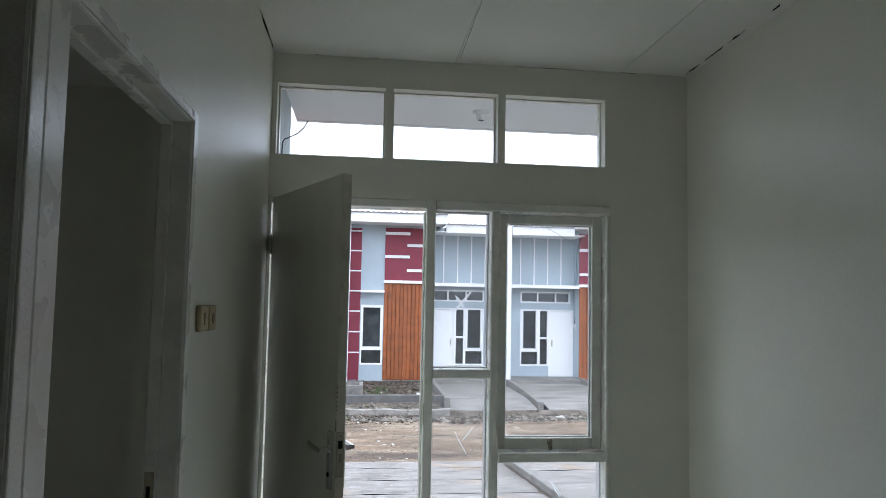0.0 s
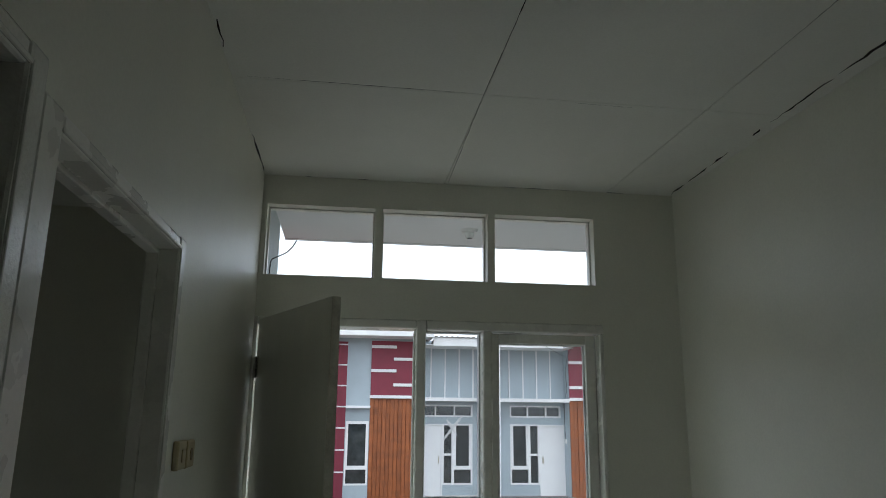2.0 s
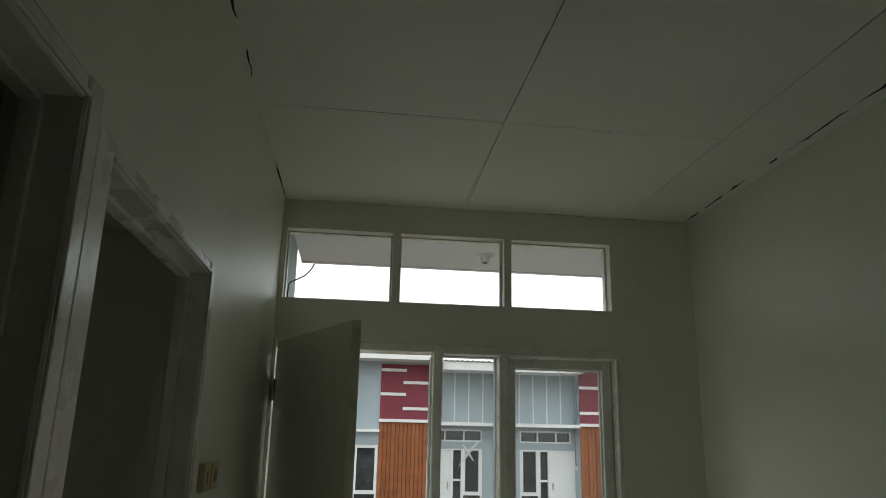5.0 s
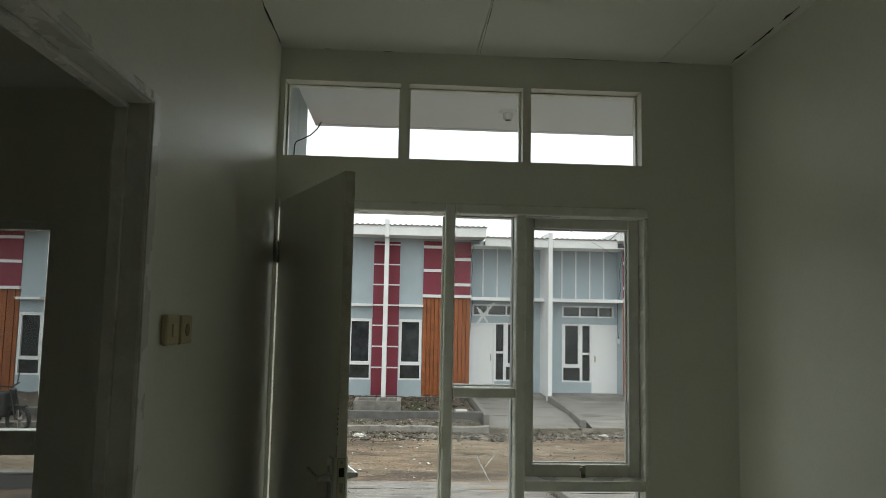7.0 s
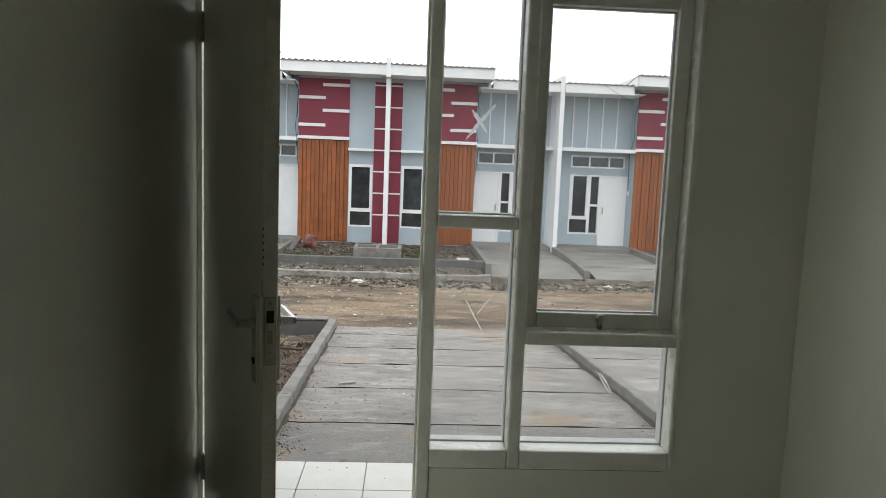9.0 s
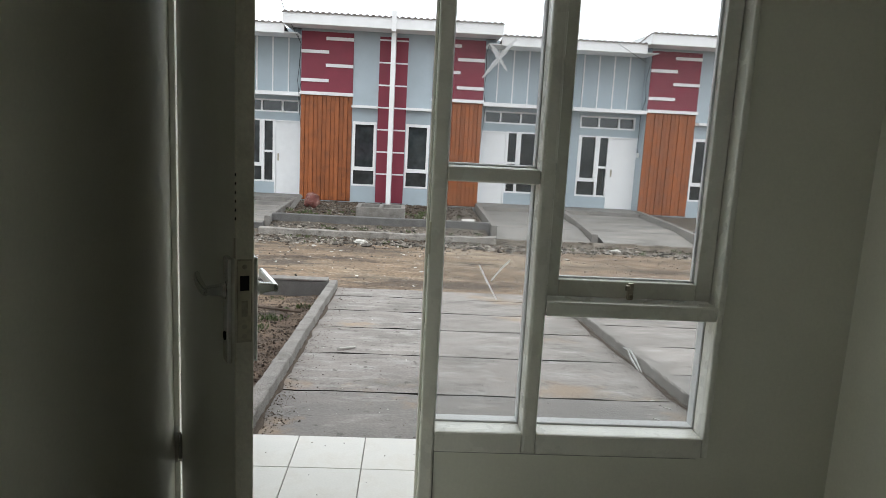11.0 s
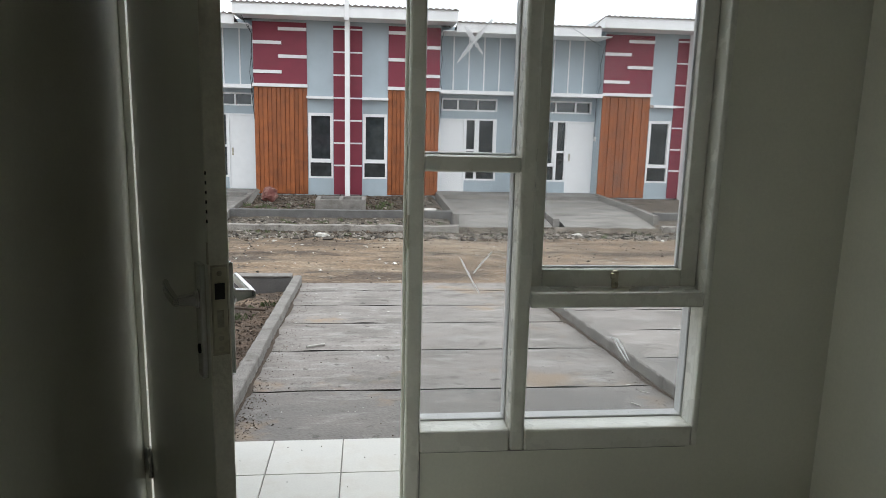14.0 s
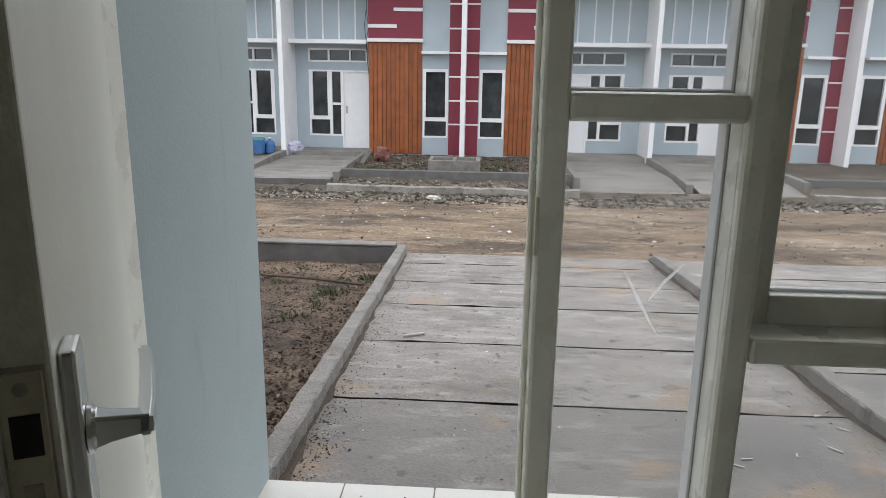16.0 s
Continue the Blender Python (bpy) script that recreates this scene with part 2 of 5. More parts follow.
M_CONC = mat("concrete_slab", (0.243, 0.219, 0.199), 0.85, var=0.14, scale=4.0, grain=0.16, grain_scale=70, bump=0.6, bump_dist=0.006, per_piece=0.06, stain=(0.150, 0.138, 0.122), stain_scale=1.6, stain_amount=0.8, stretch=(0.5, 1.6, 1),
             extra=[((0.29, 0.20, 0.12), 1.1, 0.585, 0.66, 0.6, (1, 1, 1)), ((0.36, 0.345, 0.32), 6.0, 0.53, 0.64, 0.55, (0.6, 1.6, 1)), ((0.115, 0.105, 0.09), 2.6, 0.53, 0.64, 0.55, (0.7, 1.3, 1)), ((0.07, 0.06, 0.05), 13.0, 0.60, 0.66, 0.7, (1, 1, 1))])
# darker copy of M_CONC with its own stains; shade by the houses put in
M_CONCSHADE = mat("damp_concrete_slab", (0.162, 0.146, 0.130), 0.62, var=0.16, scale=3.0, grain=0.16, grain_scale=70, bump=0.6, bump_dist=0.006, stain=(0.105, 0.098, 0.090), stain_scale=1.1, stain_amount=0.8, stretch=(0.6, 1.4, 1),
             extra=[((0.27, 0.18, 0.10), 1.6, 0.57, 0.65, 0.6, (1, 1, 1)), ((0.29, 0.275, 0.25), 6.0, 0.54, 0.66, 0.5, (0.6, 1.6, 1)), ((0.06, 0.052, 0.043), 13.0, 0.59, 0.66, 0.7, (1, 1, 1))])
M_CONC2 = mat("weathered_concrete", (0.225, 0.212, 0.195), 0.9, var=0.18, scale=2.2, grain=0.18, grain_scale=50, bump=0.6, bump_dist=0.008, per_piece=0.06, stain=(0.12, 0.11, 0.095), stain_scale=1.2, stain_amount=0.85, stretch=(0.5, 1.6, 1),
              extra=[((0.33, 0.30, 0.26), 1.3, 0.52, 0.66, 0.6, (0.5, 1.8, 1)), ((0.085, 0.075, 0.062), 2.6, 0.58, 0.70, 0.6, (0.4, 1.5, 1))])
M_KERB = mat("cement_kerb", (0.222, 0.207, 0.189), 0.9, var=0.16, scale=5, grain=0.16, grain_scale=90, bump=0.8, stain=(0.125, 0.112, 0.095), stain_scale=3, stain_amount=0.85,
             extra=[((0.31, 0.295, 0.27), 6.0, 0.58, 0.70, 0.6, (1, 1, 1)), ((0.07, 0.06, 0.05), 11.0, 0.62, 0.72, 0.7, (1, 1, 1))])
M_PALECEM = mat("pale_rough_cement", (0.29, 0.268, 0.24), 0.9, var=0.2, scale=5, grain=0.2, grain_scale=40, bump=0.9, stain=(0.15, 0.13, 0.105), stain_scale=2.4, stain_amount=0.9,
                extra=[((0.05, 0.042, 0.033), 6.0, 0.58, 0.68, 0.8, (0.8, 1, 1.5))])
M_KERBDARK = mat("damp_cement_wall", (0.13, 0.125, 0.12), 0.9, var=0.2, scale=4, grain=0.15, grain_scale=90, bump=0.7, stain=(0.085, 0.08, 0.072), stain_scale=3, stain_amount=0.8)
M_EARTH = mat("trodden_earth", (0.194, 0.137, 0.088), 0.95, var=0.30, scale=2.4, grain=0.32, grain_scale=22, bump=1.0, bump_dist=0.03, stain=(0.085, 0.058, 0.038), stain_scale=1.5, stain_amount=0.75, stretch=(0.45, 1.3, 1),
              extra=[((0.28, 0.225, 0.160), 0.55, 0.50, 0.62, 0.7, (0.6, 1.4, 1)), ((0.072, 0.050, 0.034), 0.8, 0.50, 0.60, 0.85, (0.7, 1.5, 1)), ((0.33, 0.28, 0.215), 7.0, 0.56, 0.66, 0.6, (0.6, 1.5, 1)), ((0.045, 0.034, 0.025), 5.0, 0.57, 0.65, 0.7, (0.5, 1.4, 1))])
M_SOIL = mat("garden_soil", (0.090, 0.060, 0.039), 0.95, var=0.32, scale=5, grain=0.35, grain_scale=45, bump=1.0, bump_dist=0.025, stain=(0.040, 0.028, 0.020), stain_scale=3.0, stain_amount=0.8,
             extra=[((0.175, 0.122, 0.078), 0.8, 0.47, 0.60, 0.7, (1, 1, 1)), ((0.040, 0.028, 0.020), 2.2, 0.52, 0.62, 0.75, (1, 1, 1)), ((0.24, 0.19, 0.14), 14.0, 0.60, 0.68, 0.6, (1, 1, 1))])
M_FARSOIL = mat("weedy_garden_soil", (0.10, 0.08, 0.06), 0.95, var=0.35, scale=3, grain=0.35, grain_scale=30, bump=1.0, bump_dist=0.03, stain=(0.075, 0.065, 0.045), stain_scale=2.2, stain_amount=0.9, stain2=(0.22, 0.19, 0.155), stain2_scale=1.4, stain2_amount=0.6)
M_STONE = mat("rubble_stone", (0.17, 0.15, 0.125), 0.9, var=0.25, scale=15, grain=0.2, island=0.85)
# near-black sides of the cast slabs, seen in the open joints
M_JOINT = mat("dirt_packed_joint", (0.03, 0.027, 0.023), 0.95, var=0.3, scale=20)
M_CLOD = mat("soil_clod", (0.080, 0.058, 0.041), 0.95, var=0.25, scale=15, grain=0.25, island=0.55)
M_LITTER = mat("pale_litter", (0.50, 0.48, 0.44), 0.8, var=0.15, scale=12, island=0.3)
M_GRASS = mat("weed_green", (0.07, 0.095, 0.032), 0.7, var=0.25, scale=10, island=0.35)
M_BLACK = mat("black_rubber", (0.025, 0.025, 0.025), 0.6, var=0.1, scale=10)
M_CABLE = mat("black_cable", (0.03, 0.03, 0.03), 0.5)
M_SACK = mat("red_brown_sack", (0.15, 0.05, 0.04), 0.8, var=0.3, scale=9, bump=0.4, stain=(0.45, 0.33, 0.27), stain_scale=6, stain_amount=0.6)
M_BLUEPLASTIC = mat("blue_plastic", (0.06, 0.16, 0.36), 0.3, var=0.1, scale=6)
M_TEAL = mat("green_lid_plastic", (0.04, 0.24, 0.22), 0.35, var=0.1, scale=6)
M_PLRED = mat("red_plastic", (0.45, 0.05, 0.05), 0.4, var=0.1, scale=6)
M_LILAC = mat("lilac_plastic_sheet", (0.48, 0.46, 0.58), 0.35, var=0.15, scale=10, bump=0.5)
M_WHITEPL = mat("white_plastic", (0.78, 0.78, 0.76), 0.4, var=0.05, scale=8)


# ---- mesh helpers ----
def add_box(bm, x0, x1, y0, y1, z0, z1, bevel=0.0, mi=0):
    r = bmesh.ops.create_cube(bm, size=1.0)
    vs = r["verts"]
    bmesh.ops.transform(bm, verts=vs, matrix=Matrix.Translation(((x0 + x1) / 2, (y0 + y1) / 2, (z0 + z1) / 2)) @ Matrix.Diagonal((abs(x1 - x0), abs(y1 - y0), abs(z1 - z0), 1)))
    fs = set(f for v in vs for f in v.link_faces)
    for f in fs:
        f.material_index = mi
    if bevel:
        es = list(set(e for v in vs for e in v.link_edges))
        bmesh.ops.bevel(bm, geom=es, offset=bevel, segments=2, profile=0.5, affect="EDGES")


def box(x0, x1, y0, y1, z0, z1, bevel=0.0):
    bm = bmesh.new()
    add_box(bm, x0, x1, y0, y1, z0, z1, bevel)
    return bm


def cyl(bm, p0, p1, r0, r1=None, seg=16):
    p0, p1 = Vector(p0), Vector(p1)
    d = p1 - p0
    m = Matrix.Translation((p0 + p1) / 2) @ d.to_track_quat("Z", "Y").to_matrix().to_4x4()
    bmesh.ops.create_cone(bm, cap_ends=True, segments=seg, radius1=r0, radius2=r0 if r1 is None else r1, depth=d.length, matrix=m)


def tube(points, r, seg=8):
    bm = bmesh.new()
    for a, b in zip(points[:-1], points[1:]):
        cyl(bm, a, b, r, seg=seg)
    for p in points[1:-1]:
        bmesh.ops.create_icosphere(bm, subdivisions=1, radius=r, matrix=Matrix.Translation(p))
    return bm


def mesh_of(name, bm, *materials):
    me = bpy.data.meshes.new(name)
    bm.to_mesh(me)
    bm.free()
    for m in materials:
        me.materials.append(m)
    return me


def smooth(ob, angle=40):
    for p in ob.data.polygons:
        p.use_smooth = True
    ob.data.set_sharp_from_angle(angle=radians(angle))
    return ob


def part(name, bm, material, parent, label=""):
    ob = new(name, mesh_of(name, bm, *(material if isinstance(material, (list, tuple)) else [material])))
    ob.parent = parent
    if label:
        ob["label"] = label
    return ob


def thing(name, label, category, bm=None, material=None, group="", kind="", at=None):
    data = mesh_of(name, bm, *(material if isinstance(material, (list, tuple)) else [material])) if bm else None
    ob = new(name, data)
    if at is not None:
        ob.matrix_world = at
    return tagged(ob, label, category, group, kind)


def wall_cells(bm, axis, a0, a1, u0, u1, z0, z1, holes):
    """A wall slab between a0 and a1 on its thin axis, from u0 to u1 along it, with rectangular holes (u0, u1, z0, z1)."""
    us = sorted({u0, u1, *[h[0] for h in holes], *[h[1] for h in holes]})
    zs = sorted({z0, z1, *[h[2] for h in holes], *[h[3] for h in holes]})
    us = [u for u in us if u0 <= u <= u1]
    zs = [z for z in zs if z0 <= z <= z1]
    nu, nz = len(us) - 1, len(zs) - 1
    solid = [[not any(h[0] < (us[i] + us[i + 1]) / 2 < h[1] and h[2] < (zs[k] + zs[k + 1]) / 2 < h[3] for h in holes) for k in range(nz)] for i in range(nu)]

    def P(a, u, z):
        return (a, u, z) if axis == "x" else (u, a, z)
    cache = {}

    def V(a, u, z):
        key = (round(a, 5), round(u, 5), round(z, 5))
        if key not in cache:
            cache[key] = bm.verts.new(P(a, u, z))
        return cache[key]
    faces = []
    for i in range(nu):
        for k in range(nz):
            if not solid[i][k]:
                continue
            ua, ub, za, zb = us[i], us[i + 1], zs[k], zs[k + 1]
            for a in (a0, a1):
                faces.append(bm.faces.new([V(a, ua, za), V(a, ub, za), V(a, ub, zb), V(a, ua, zb)]))
            for di, dk, c in ((-1, 0, [(ua, za), (ua, zb)]), (1, 0, [(ub, za), (ub, zb)]), (0, -1, [(ua, za), (ub, za)]), (0, 1, [(ua, zb), (ub, zb)])):
                ii, kk = i + di, k + dk
                if 0 <= ii < nu and 0 <= kk < nz and solid[ii][kk]:
                    continue
                (p, q), (r, s) = c
                faces.append(bm.faces.new([V(a0, p, q), V(a1, p, q), V(a1, r, s), V(a0, r, s)]))
    bmesh.ops.recalc_face_normals(bm, faces=bm.faces[:])


def wall(name, label, material, axis, a0, a1, u0, u1, z0, z1, holes=()):
    bm = bmesh.new()
    wall_cells(bm, axis, a0, a1, u0, u1, z0, z1, list(holes))
    return thing(name, label, "wall", bm, material, kind="structure")


def lumps(name, label, category, spots, material, flat=0.6, seed=1):
    """Many small broken stones or clods as one uncountable mesh; spots are (x, y, z, size)."""
    rng = np.random.default_rng(seed)
    base = np.array([(1, 0, 0), (-1, 0, 0), (0, 1, 0), (0, -1, 0), (0, 0, 1), (0, 0, -1)], float)
    tri = [(0, 2, 4), (2, 1, 4), (1, 3, 4), (3, 0, 4), (2, 0, 5), (1, 2, 5), (3, 1, 5), (0, 3, 5)]
    vs, fs = [], []
    for x, y, z, s in spots:
        k = len(vs)
        a = rng.uniform(0, 6.28)
        c, d = math.cos(a), math.sin(a)
        sc = s * rng.uniform(0.55, 1.3, (6, 1)) * np.array([[1, rng.uniform(0.5, 1), flat * rng.uniform(0.6, 1.2)]])
        q = base * sc + rng.normal(0, 0.15 * s, (6, 3))
        for v in q:
            vs.append((x + c * v[0] - d * v[1], y + d * v[0] + c * v[1], z + v[2]))
        fs += [(p + k, q2 + k, r + k) for p, q2, r in tri]
    me = bpy.data.meshes.new(name)
    me.from_pydata(vs, [], fs)
    me.materials.append(material)
    return tagged(new(name, me), label, category, kind="stuff")


# ---- living room shell ----
RW, ZC, BACK = 2.158, 2.827, -6.3            # right wall, ceiling height, unseen rear wall set back to dim the room's rear
WING = 0.885                                # the bedroom wing's outer face
floor = thing("floor", "white ceramic tile floor of the empty living room", "floor", box(-2.5, RW, BACK, 0.12, -0.12, -0.006), M_GROUT, kind="structure")

ceil_bm = bmesh.new()
sx, sy = [0.0, 0.912, 1.79, RW], [BACK, -5.65, -4.5, -3.35, -2.2, -1.065, 0.0]
for i in range(3):
    for j in range(6):
        add_box(ceil_bm, sx[i] + (0.0015 if i else 0), sx[i + 1] - 0.0015, sy[j] + 0.001, sy[j + 1] - 0.001, ZC, ZC + 0.012)
add_box(ceil_bm, -0.1, RW + 0.1, BACK, 0.12, ZC + 0.012, ZC + 0.05, mi=1)
ceiling = thing("ceiling", "white painted board ceiling with thin open seams", "ceiling", ceil_bm, [M_CEIL, M_DARK], kind="structure")
thing("ceiling_bedroom", "plain white bedroom ceiling", "ceiling", box(-2.6, -0.12, BACK, 0.77, ZC, ZC + 0.05), M_CEIL, kind="structure")

BD0, BD1, BDH = -2.395, -1.618, 2.068          # bedroom doorway
SD0, SD1, SDH = -3.26, -2.534, 2.108          # second doorway
wall("wall_left", "white painted wall with two dark doorways", M_WALL, "x", -0.12, 0.0, BACK, 0.12, 0, ZC,
     [(BD0 - 0.075, BD1 + 0.058, -1, BDH + 0.034), (SD0 - 0.05, SD1 + 0.055, -1, SDH + 0.05)])
wall("wall_right", "plain white painted side wall", M_WALL, "x", RW, RW + 0.12, BACK, 0.12, 0, ZC + 0.05)
wall("wall_back", "plain white unseen rear wall, set far back", M_WALL, "y", BACK - 0.1, BACK, -2.6, RW + 0.12, 0, ZC + 0.05)
TR = [(0.026, 0.562), (0.600, 1.139), (1.177, 1.708)]   # transom lights
TZ0, TZ1 = 2.320, 2.677
front = wall("wall_front", "white front wall around the door, the window and a row of transom lights", M_WALL, "y", 0.0, 0.125, 0.0, RW, 0, ZC + 0.05,
             [(0.0, 0.828, -1, 2.115), (0.828, 1.736, 0.347, 2.115), *[(a, b, TZ0, TZ1) for a, b in TR]])

# bedroom and second room behind the left wall
BWX0, BWX1, BWZ0, BWZ1 = -2.03, -1.335, 0.36, 2.07
wall("wall_bedroom_far", "unlit bedroom side wall", M_WALL, "x", -2.60, -2.5, BACK, WING, 0, ZC)
wall("wall_bedroom_split", "unlit partition between the two rooms", M_WALL, "y", -2.50, -2.44, -2.5, -0.12, 0, ZC)
wall("wall_wing_inner", "bedroom front wall with a tall window, seen from inside", M_WALL, "y", 0.77, 0.83, -2.5, -0.06, 0, ZC, [(BWX0, BWX1, BWZ0, BWZ1)])
wall("wall_wing_outer", "maroon outer face of the bedroom wing", M_RED, "y", 0.83, WING, -2.6, -0.03, -0.4, 3.4, [(BWX0, BWX1, BWZ0, BWZ1)])
wall("wall_wing_side", "pale blue wall beside the porch", M_NEARBLUE, "x", -0.06, 0.005, 0.122, WING, -0.4, 3.4)
wall("wall_bedroom_inner_side", "unlit inner face of the bedroom wall", M_WALL, "x", -0.12, -0.06, 0.12, 0.77, 0, ZC)
wall("wall_party", "pale blue dividing wall fin beside the porch", M_NEARBLUE, "x", 2.38, 2.48, 0.12, 1.2, -0.4, 3.4)
wall("wall_front_outer", "pale blue outer face beside the window", M_NEARBLUE, "x", RW + 0.122, 2.38, 0.02, 0.12, -0.2, 3.0)


# ---- doorway frames in the left wall ----
def door_frame(name, label, y0, y1, h, near, width, head, proud, material):
    """A flat frame lining the wall, with a rounded front lip and a planted stop."""
    f = thing(name, label, "door frame", kind="structure")
    deep = -0.074
    part("jamb", box(deep, proud, y0 - near, y0, 0, h + head, 0.007), material, f)
    part("jamb", box(deep, proud, y1, y1 + width, 0, h + head, 0.007), material, f)
    part("head", box(deep, proud - 0.002, y0, y1, h, h + head - 0.002, 0.007), material, f)
    part("lip", box(proud - 0.004, proud + 0.003, y1 + 0.004, y1 + 0.013, 0, h + 0.013, 0.003), material, f)
    part("lip", box(proud - 0.004, proud + 0.003, y0, y1 + 0.004, h + 0.004, h + 0.013, 0.003), material, f)
    part("stop", box(deep + 0.006, -0.038, y0, y0 + 0.012, 0, h, 0.003), material, f)
    part("stop", box(deep + 0.006, -0.038, y1 - 0.012, y1, 0, h, 0.003), material, f)
    part("stop", box(deep + 0.006, -0.038, y0 + 0.012, y1 - 0.012, h - 0.012, h, 0.003), material, f)
    part("plaster_joint", box(0.0, 0.0012, y1 + width, y1 + width + 0.003, 0.0, h + head), M_GROUT, f, "dark hairline joint between frame and plaster")
    return f


bed_frame = door_frame("door_frame_1", "white painted frame of the dark bedroom doorway", BD0, BD1, BDH, 0.078, 0.062, 0.038, 0.012, M_FRAME)
part("strike_plate", box(-0.066, -0.042, BD1 - 0.0135, BD1 - 0.0005, 1.03, 1.175, 0.002), M_BRASS, bed_frame, "dull metal strike plate")
part("strike_hole", box(-0.060, -0.050, BD1 - 0.0145, BD1 - 0.012, 1.07, 1.14), M_DARK, bed_frame, "dark latch hole")
side_frame = door_frame("door_frame_2", "white glossy brush-painted frame of a second dark doorway", SD0, SD1, SDH, 0.055, 0.058, 0.04, 0.016, M_BRUSHED)
part("joint_gap", box(-0.02, 0.006, SD1 + 0.0582, BD0 - 0.0782, 0.0, 2.13), M_DARK, side_frame, "dark crack between the two door frames")


# ---- front door, window and transom ----
F0, F1 = -0.010, 0.128                        # depth of the window frame
win = thing("window_1", "white framed front window with a side light and a casement", "window", kind="structure")


def bar(name, x0, x1, z0, z1, y0=F0, y1=F1, parent=None, bevel=0.007):
    return part(name, box(x0, x1, y0, y1, z0, z1, bevel), M_FRAME, parent or win)


def glazed(x0, x1, z0, z1, parent, y=0.014, beads=0.006):
    """A pane near the room side of the frame, and the stepped rebate round its outer side."""
    p = part("pane", box(x0, x1, y, y + 0.004, z0, z1), M_GLASS, parent, "clear dusty glass")
    p.visible_shadow = False
    for a in ((x0, x0 + beads, z0, z1), (x1 - beads, x1, z0, z1), (x0 + beads, x1 - beads, z0, z0 + beads), (x0 + beads, x1 - beads, z1 - beads, z1)):
        part("bead", box(a[0], a[1], 0.074, 0.120, a[2], a[3], 0.002), M_TRIM, parent)
    for a in ((x0, x0 + 0.002, z0, z1), (x1 - 0.002, x1, z0, z1), (x0 + 0.002, x1 - 0.002, z0, z0 + 0.002), (x0 + 0.002, x1 - 0.002, z1 - 0.002, z1)):
        part("groove", box(a[0], a[1], 0.0722, 0.0738, a[2], a[3]), M_GROUT, parent, "dark hairline joint in the rebate")
    return p


door_set = thing("door_frame_3", "white frame of the open front door", "door frame", kind="structure")
bar("jamb", 0.001, 0.019, -0.02, 2.115, parent=door_set, bevel=0.002)
bar("jamb", 0.781, 0.828, -0.02, 2.115, parent=door_set)
part("worn_notch", box(0.7795, 0.786, -0.0112, 0.004, 1.0, 1.10, 0.001), M_DOOREDGE, door_set, "worn brown wood where the lock meets the post")
bar("head", 0.019, 0.781, 2.072, 2.115, parent=door_set)
part("stop", box(0.019, 0.028, 0.055, 0.088, -0.02, 2.06, 0.003), M_FRAME, door_set)
part("stop", box(0.772, 0.781, 0.045, 0.088, -0.02, 2.06, 0.003), M_FRAME, door_set)
part("strike_plate", box(0.7795, 0.783, 0.02, 0.044, 0.98, 1.12, 0.001), M_BRASS, door_set, "dull metal strike plate")

bar("head", 0.828, 1.736, 2.068, 2.115)
bar("mullion", 1.112, 1.160, 0.347, 2.068, bevel=0.010)
bar("jamb", 1.713, 1.736, 0.347, 2.068, bevel=0.008)
bar("sill", 0.828, 1.112, 0.347, 0.418)
bar("sill", 1.160, 1.713, 0.347, 0.418)
bar("rail", 0.828, 1.112, 1.227, 1.273)
bar("rail", 1.160, 1.713, 0.815, 0.864)
for nm, x0, x1, z0, z1 in (("side_light", 0.828, 1.112, 1.273, 2.068), ("side_light", 0.828, 1.112, 0.418, 1.227), ("low_light", 1.160, 1.713, 0.418, 0.815)):
    glazed(x0, x1, z0, z1, win)
# casement sash
sash = part("sash", box(1.164, 1.206, 0.052, 0.094, 0.868, 2.064, 0.004), M_FRAME, win)
part("stile", box(1.658, 1.709, 0.052, 0.094, 0.868, 2.064, 0.004), M_FRAME, sash)
part("sash_rail", box(1.206, 1.658, 0.052, 0.094, 0.868, 0.924, 0.004), M_FRAME, sash)
part("sash_rail", box(1.206, 1.658, 0.052, 0.094, 2.016, 2.064, 0.004), M_FRAME, sash)
for c in ((1.206, 1.212, 0.924, 2.016), (1.650, 1.658, 0.924, 2.016), (1.212, 1.650, 0.924, 0.930), (1.212, 1.650, 2.010, 2.016)):
    part("bead", box(c[0], c[1], 0.078, 0.093, c[2], c[3], 0.002), M_TRIM, sash)
sp = part("pane", box(1.206, 1.658, 0.072, 0.076, 0.924, 2.016), M_GLASS, sash, "clear dusty glass")
sp.visible_shadow = False
latch = bmesh.new()
add_box(latch, 1.430, 1.450, 0.038, 0.053, 0.866, 0.922, 0.004)
add_box(latch, 1.421, 1.436, 0.030, 0.042, 0.898, 0.916, 0.003)
cyl(latch, (1.44, 0.026, 0.882), (1.44, 0.04, 0.882), 0.006, seg=10)
part("latch", latch, M_BRASS, sash, "small rusty window latch")
# drip line of plaster under the window
part("plaster_line", box(0.832, 1.70, -0.0012, 0.0, 0.3436, 0.3462), M_GROUT, win, "dark crack under the sill")
part("plaster_line", box(0.8285, 0.831, -0.0012, 0.0, 0.0, 0.347), M_GROUT, win, "dark crack beside the jamb")


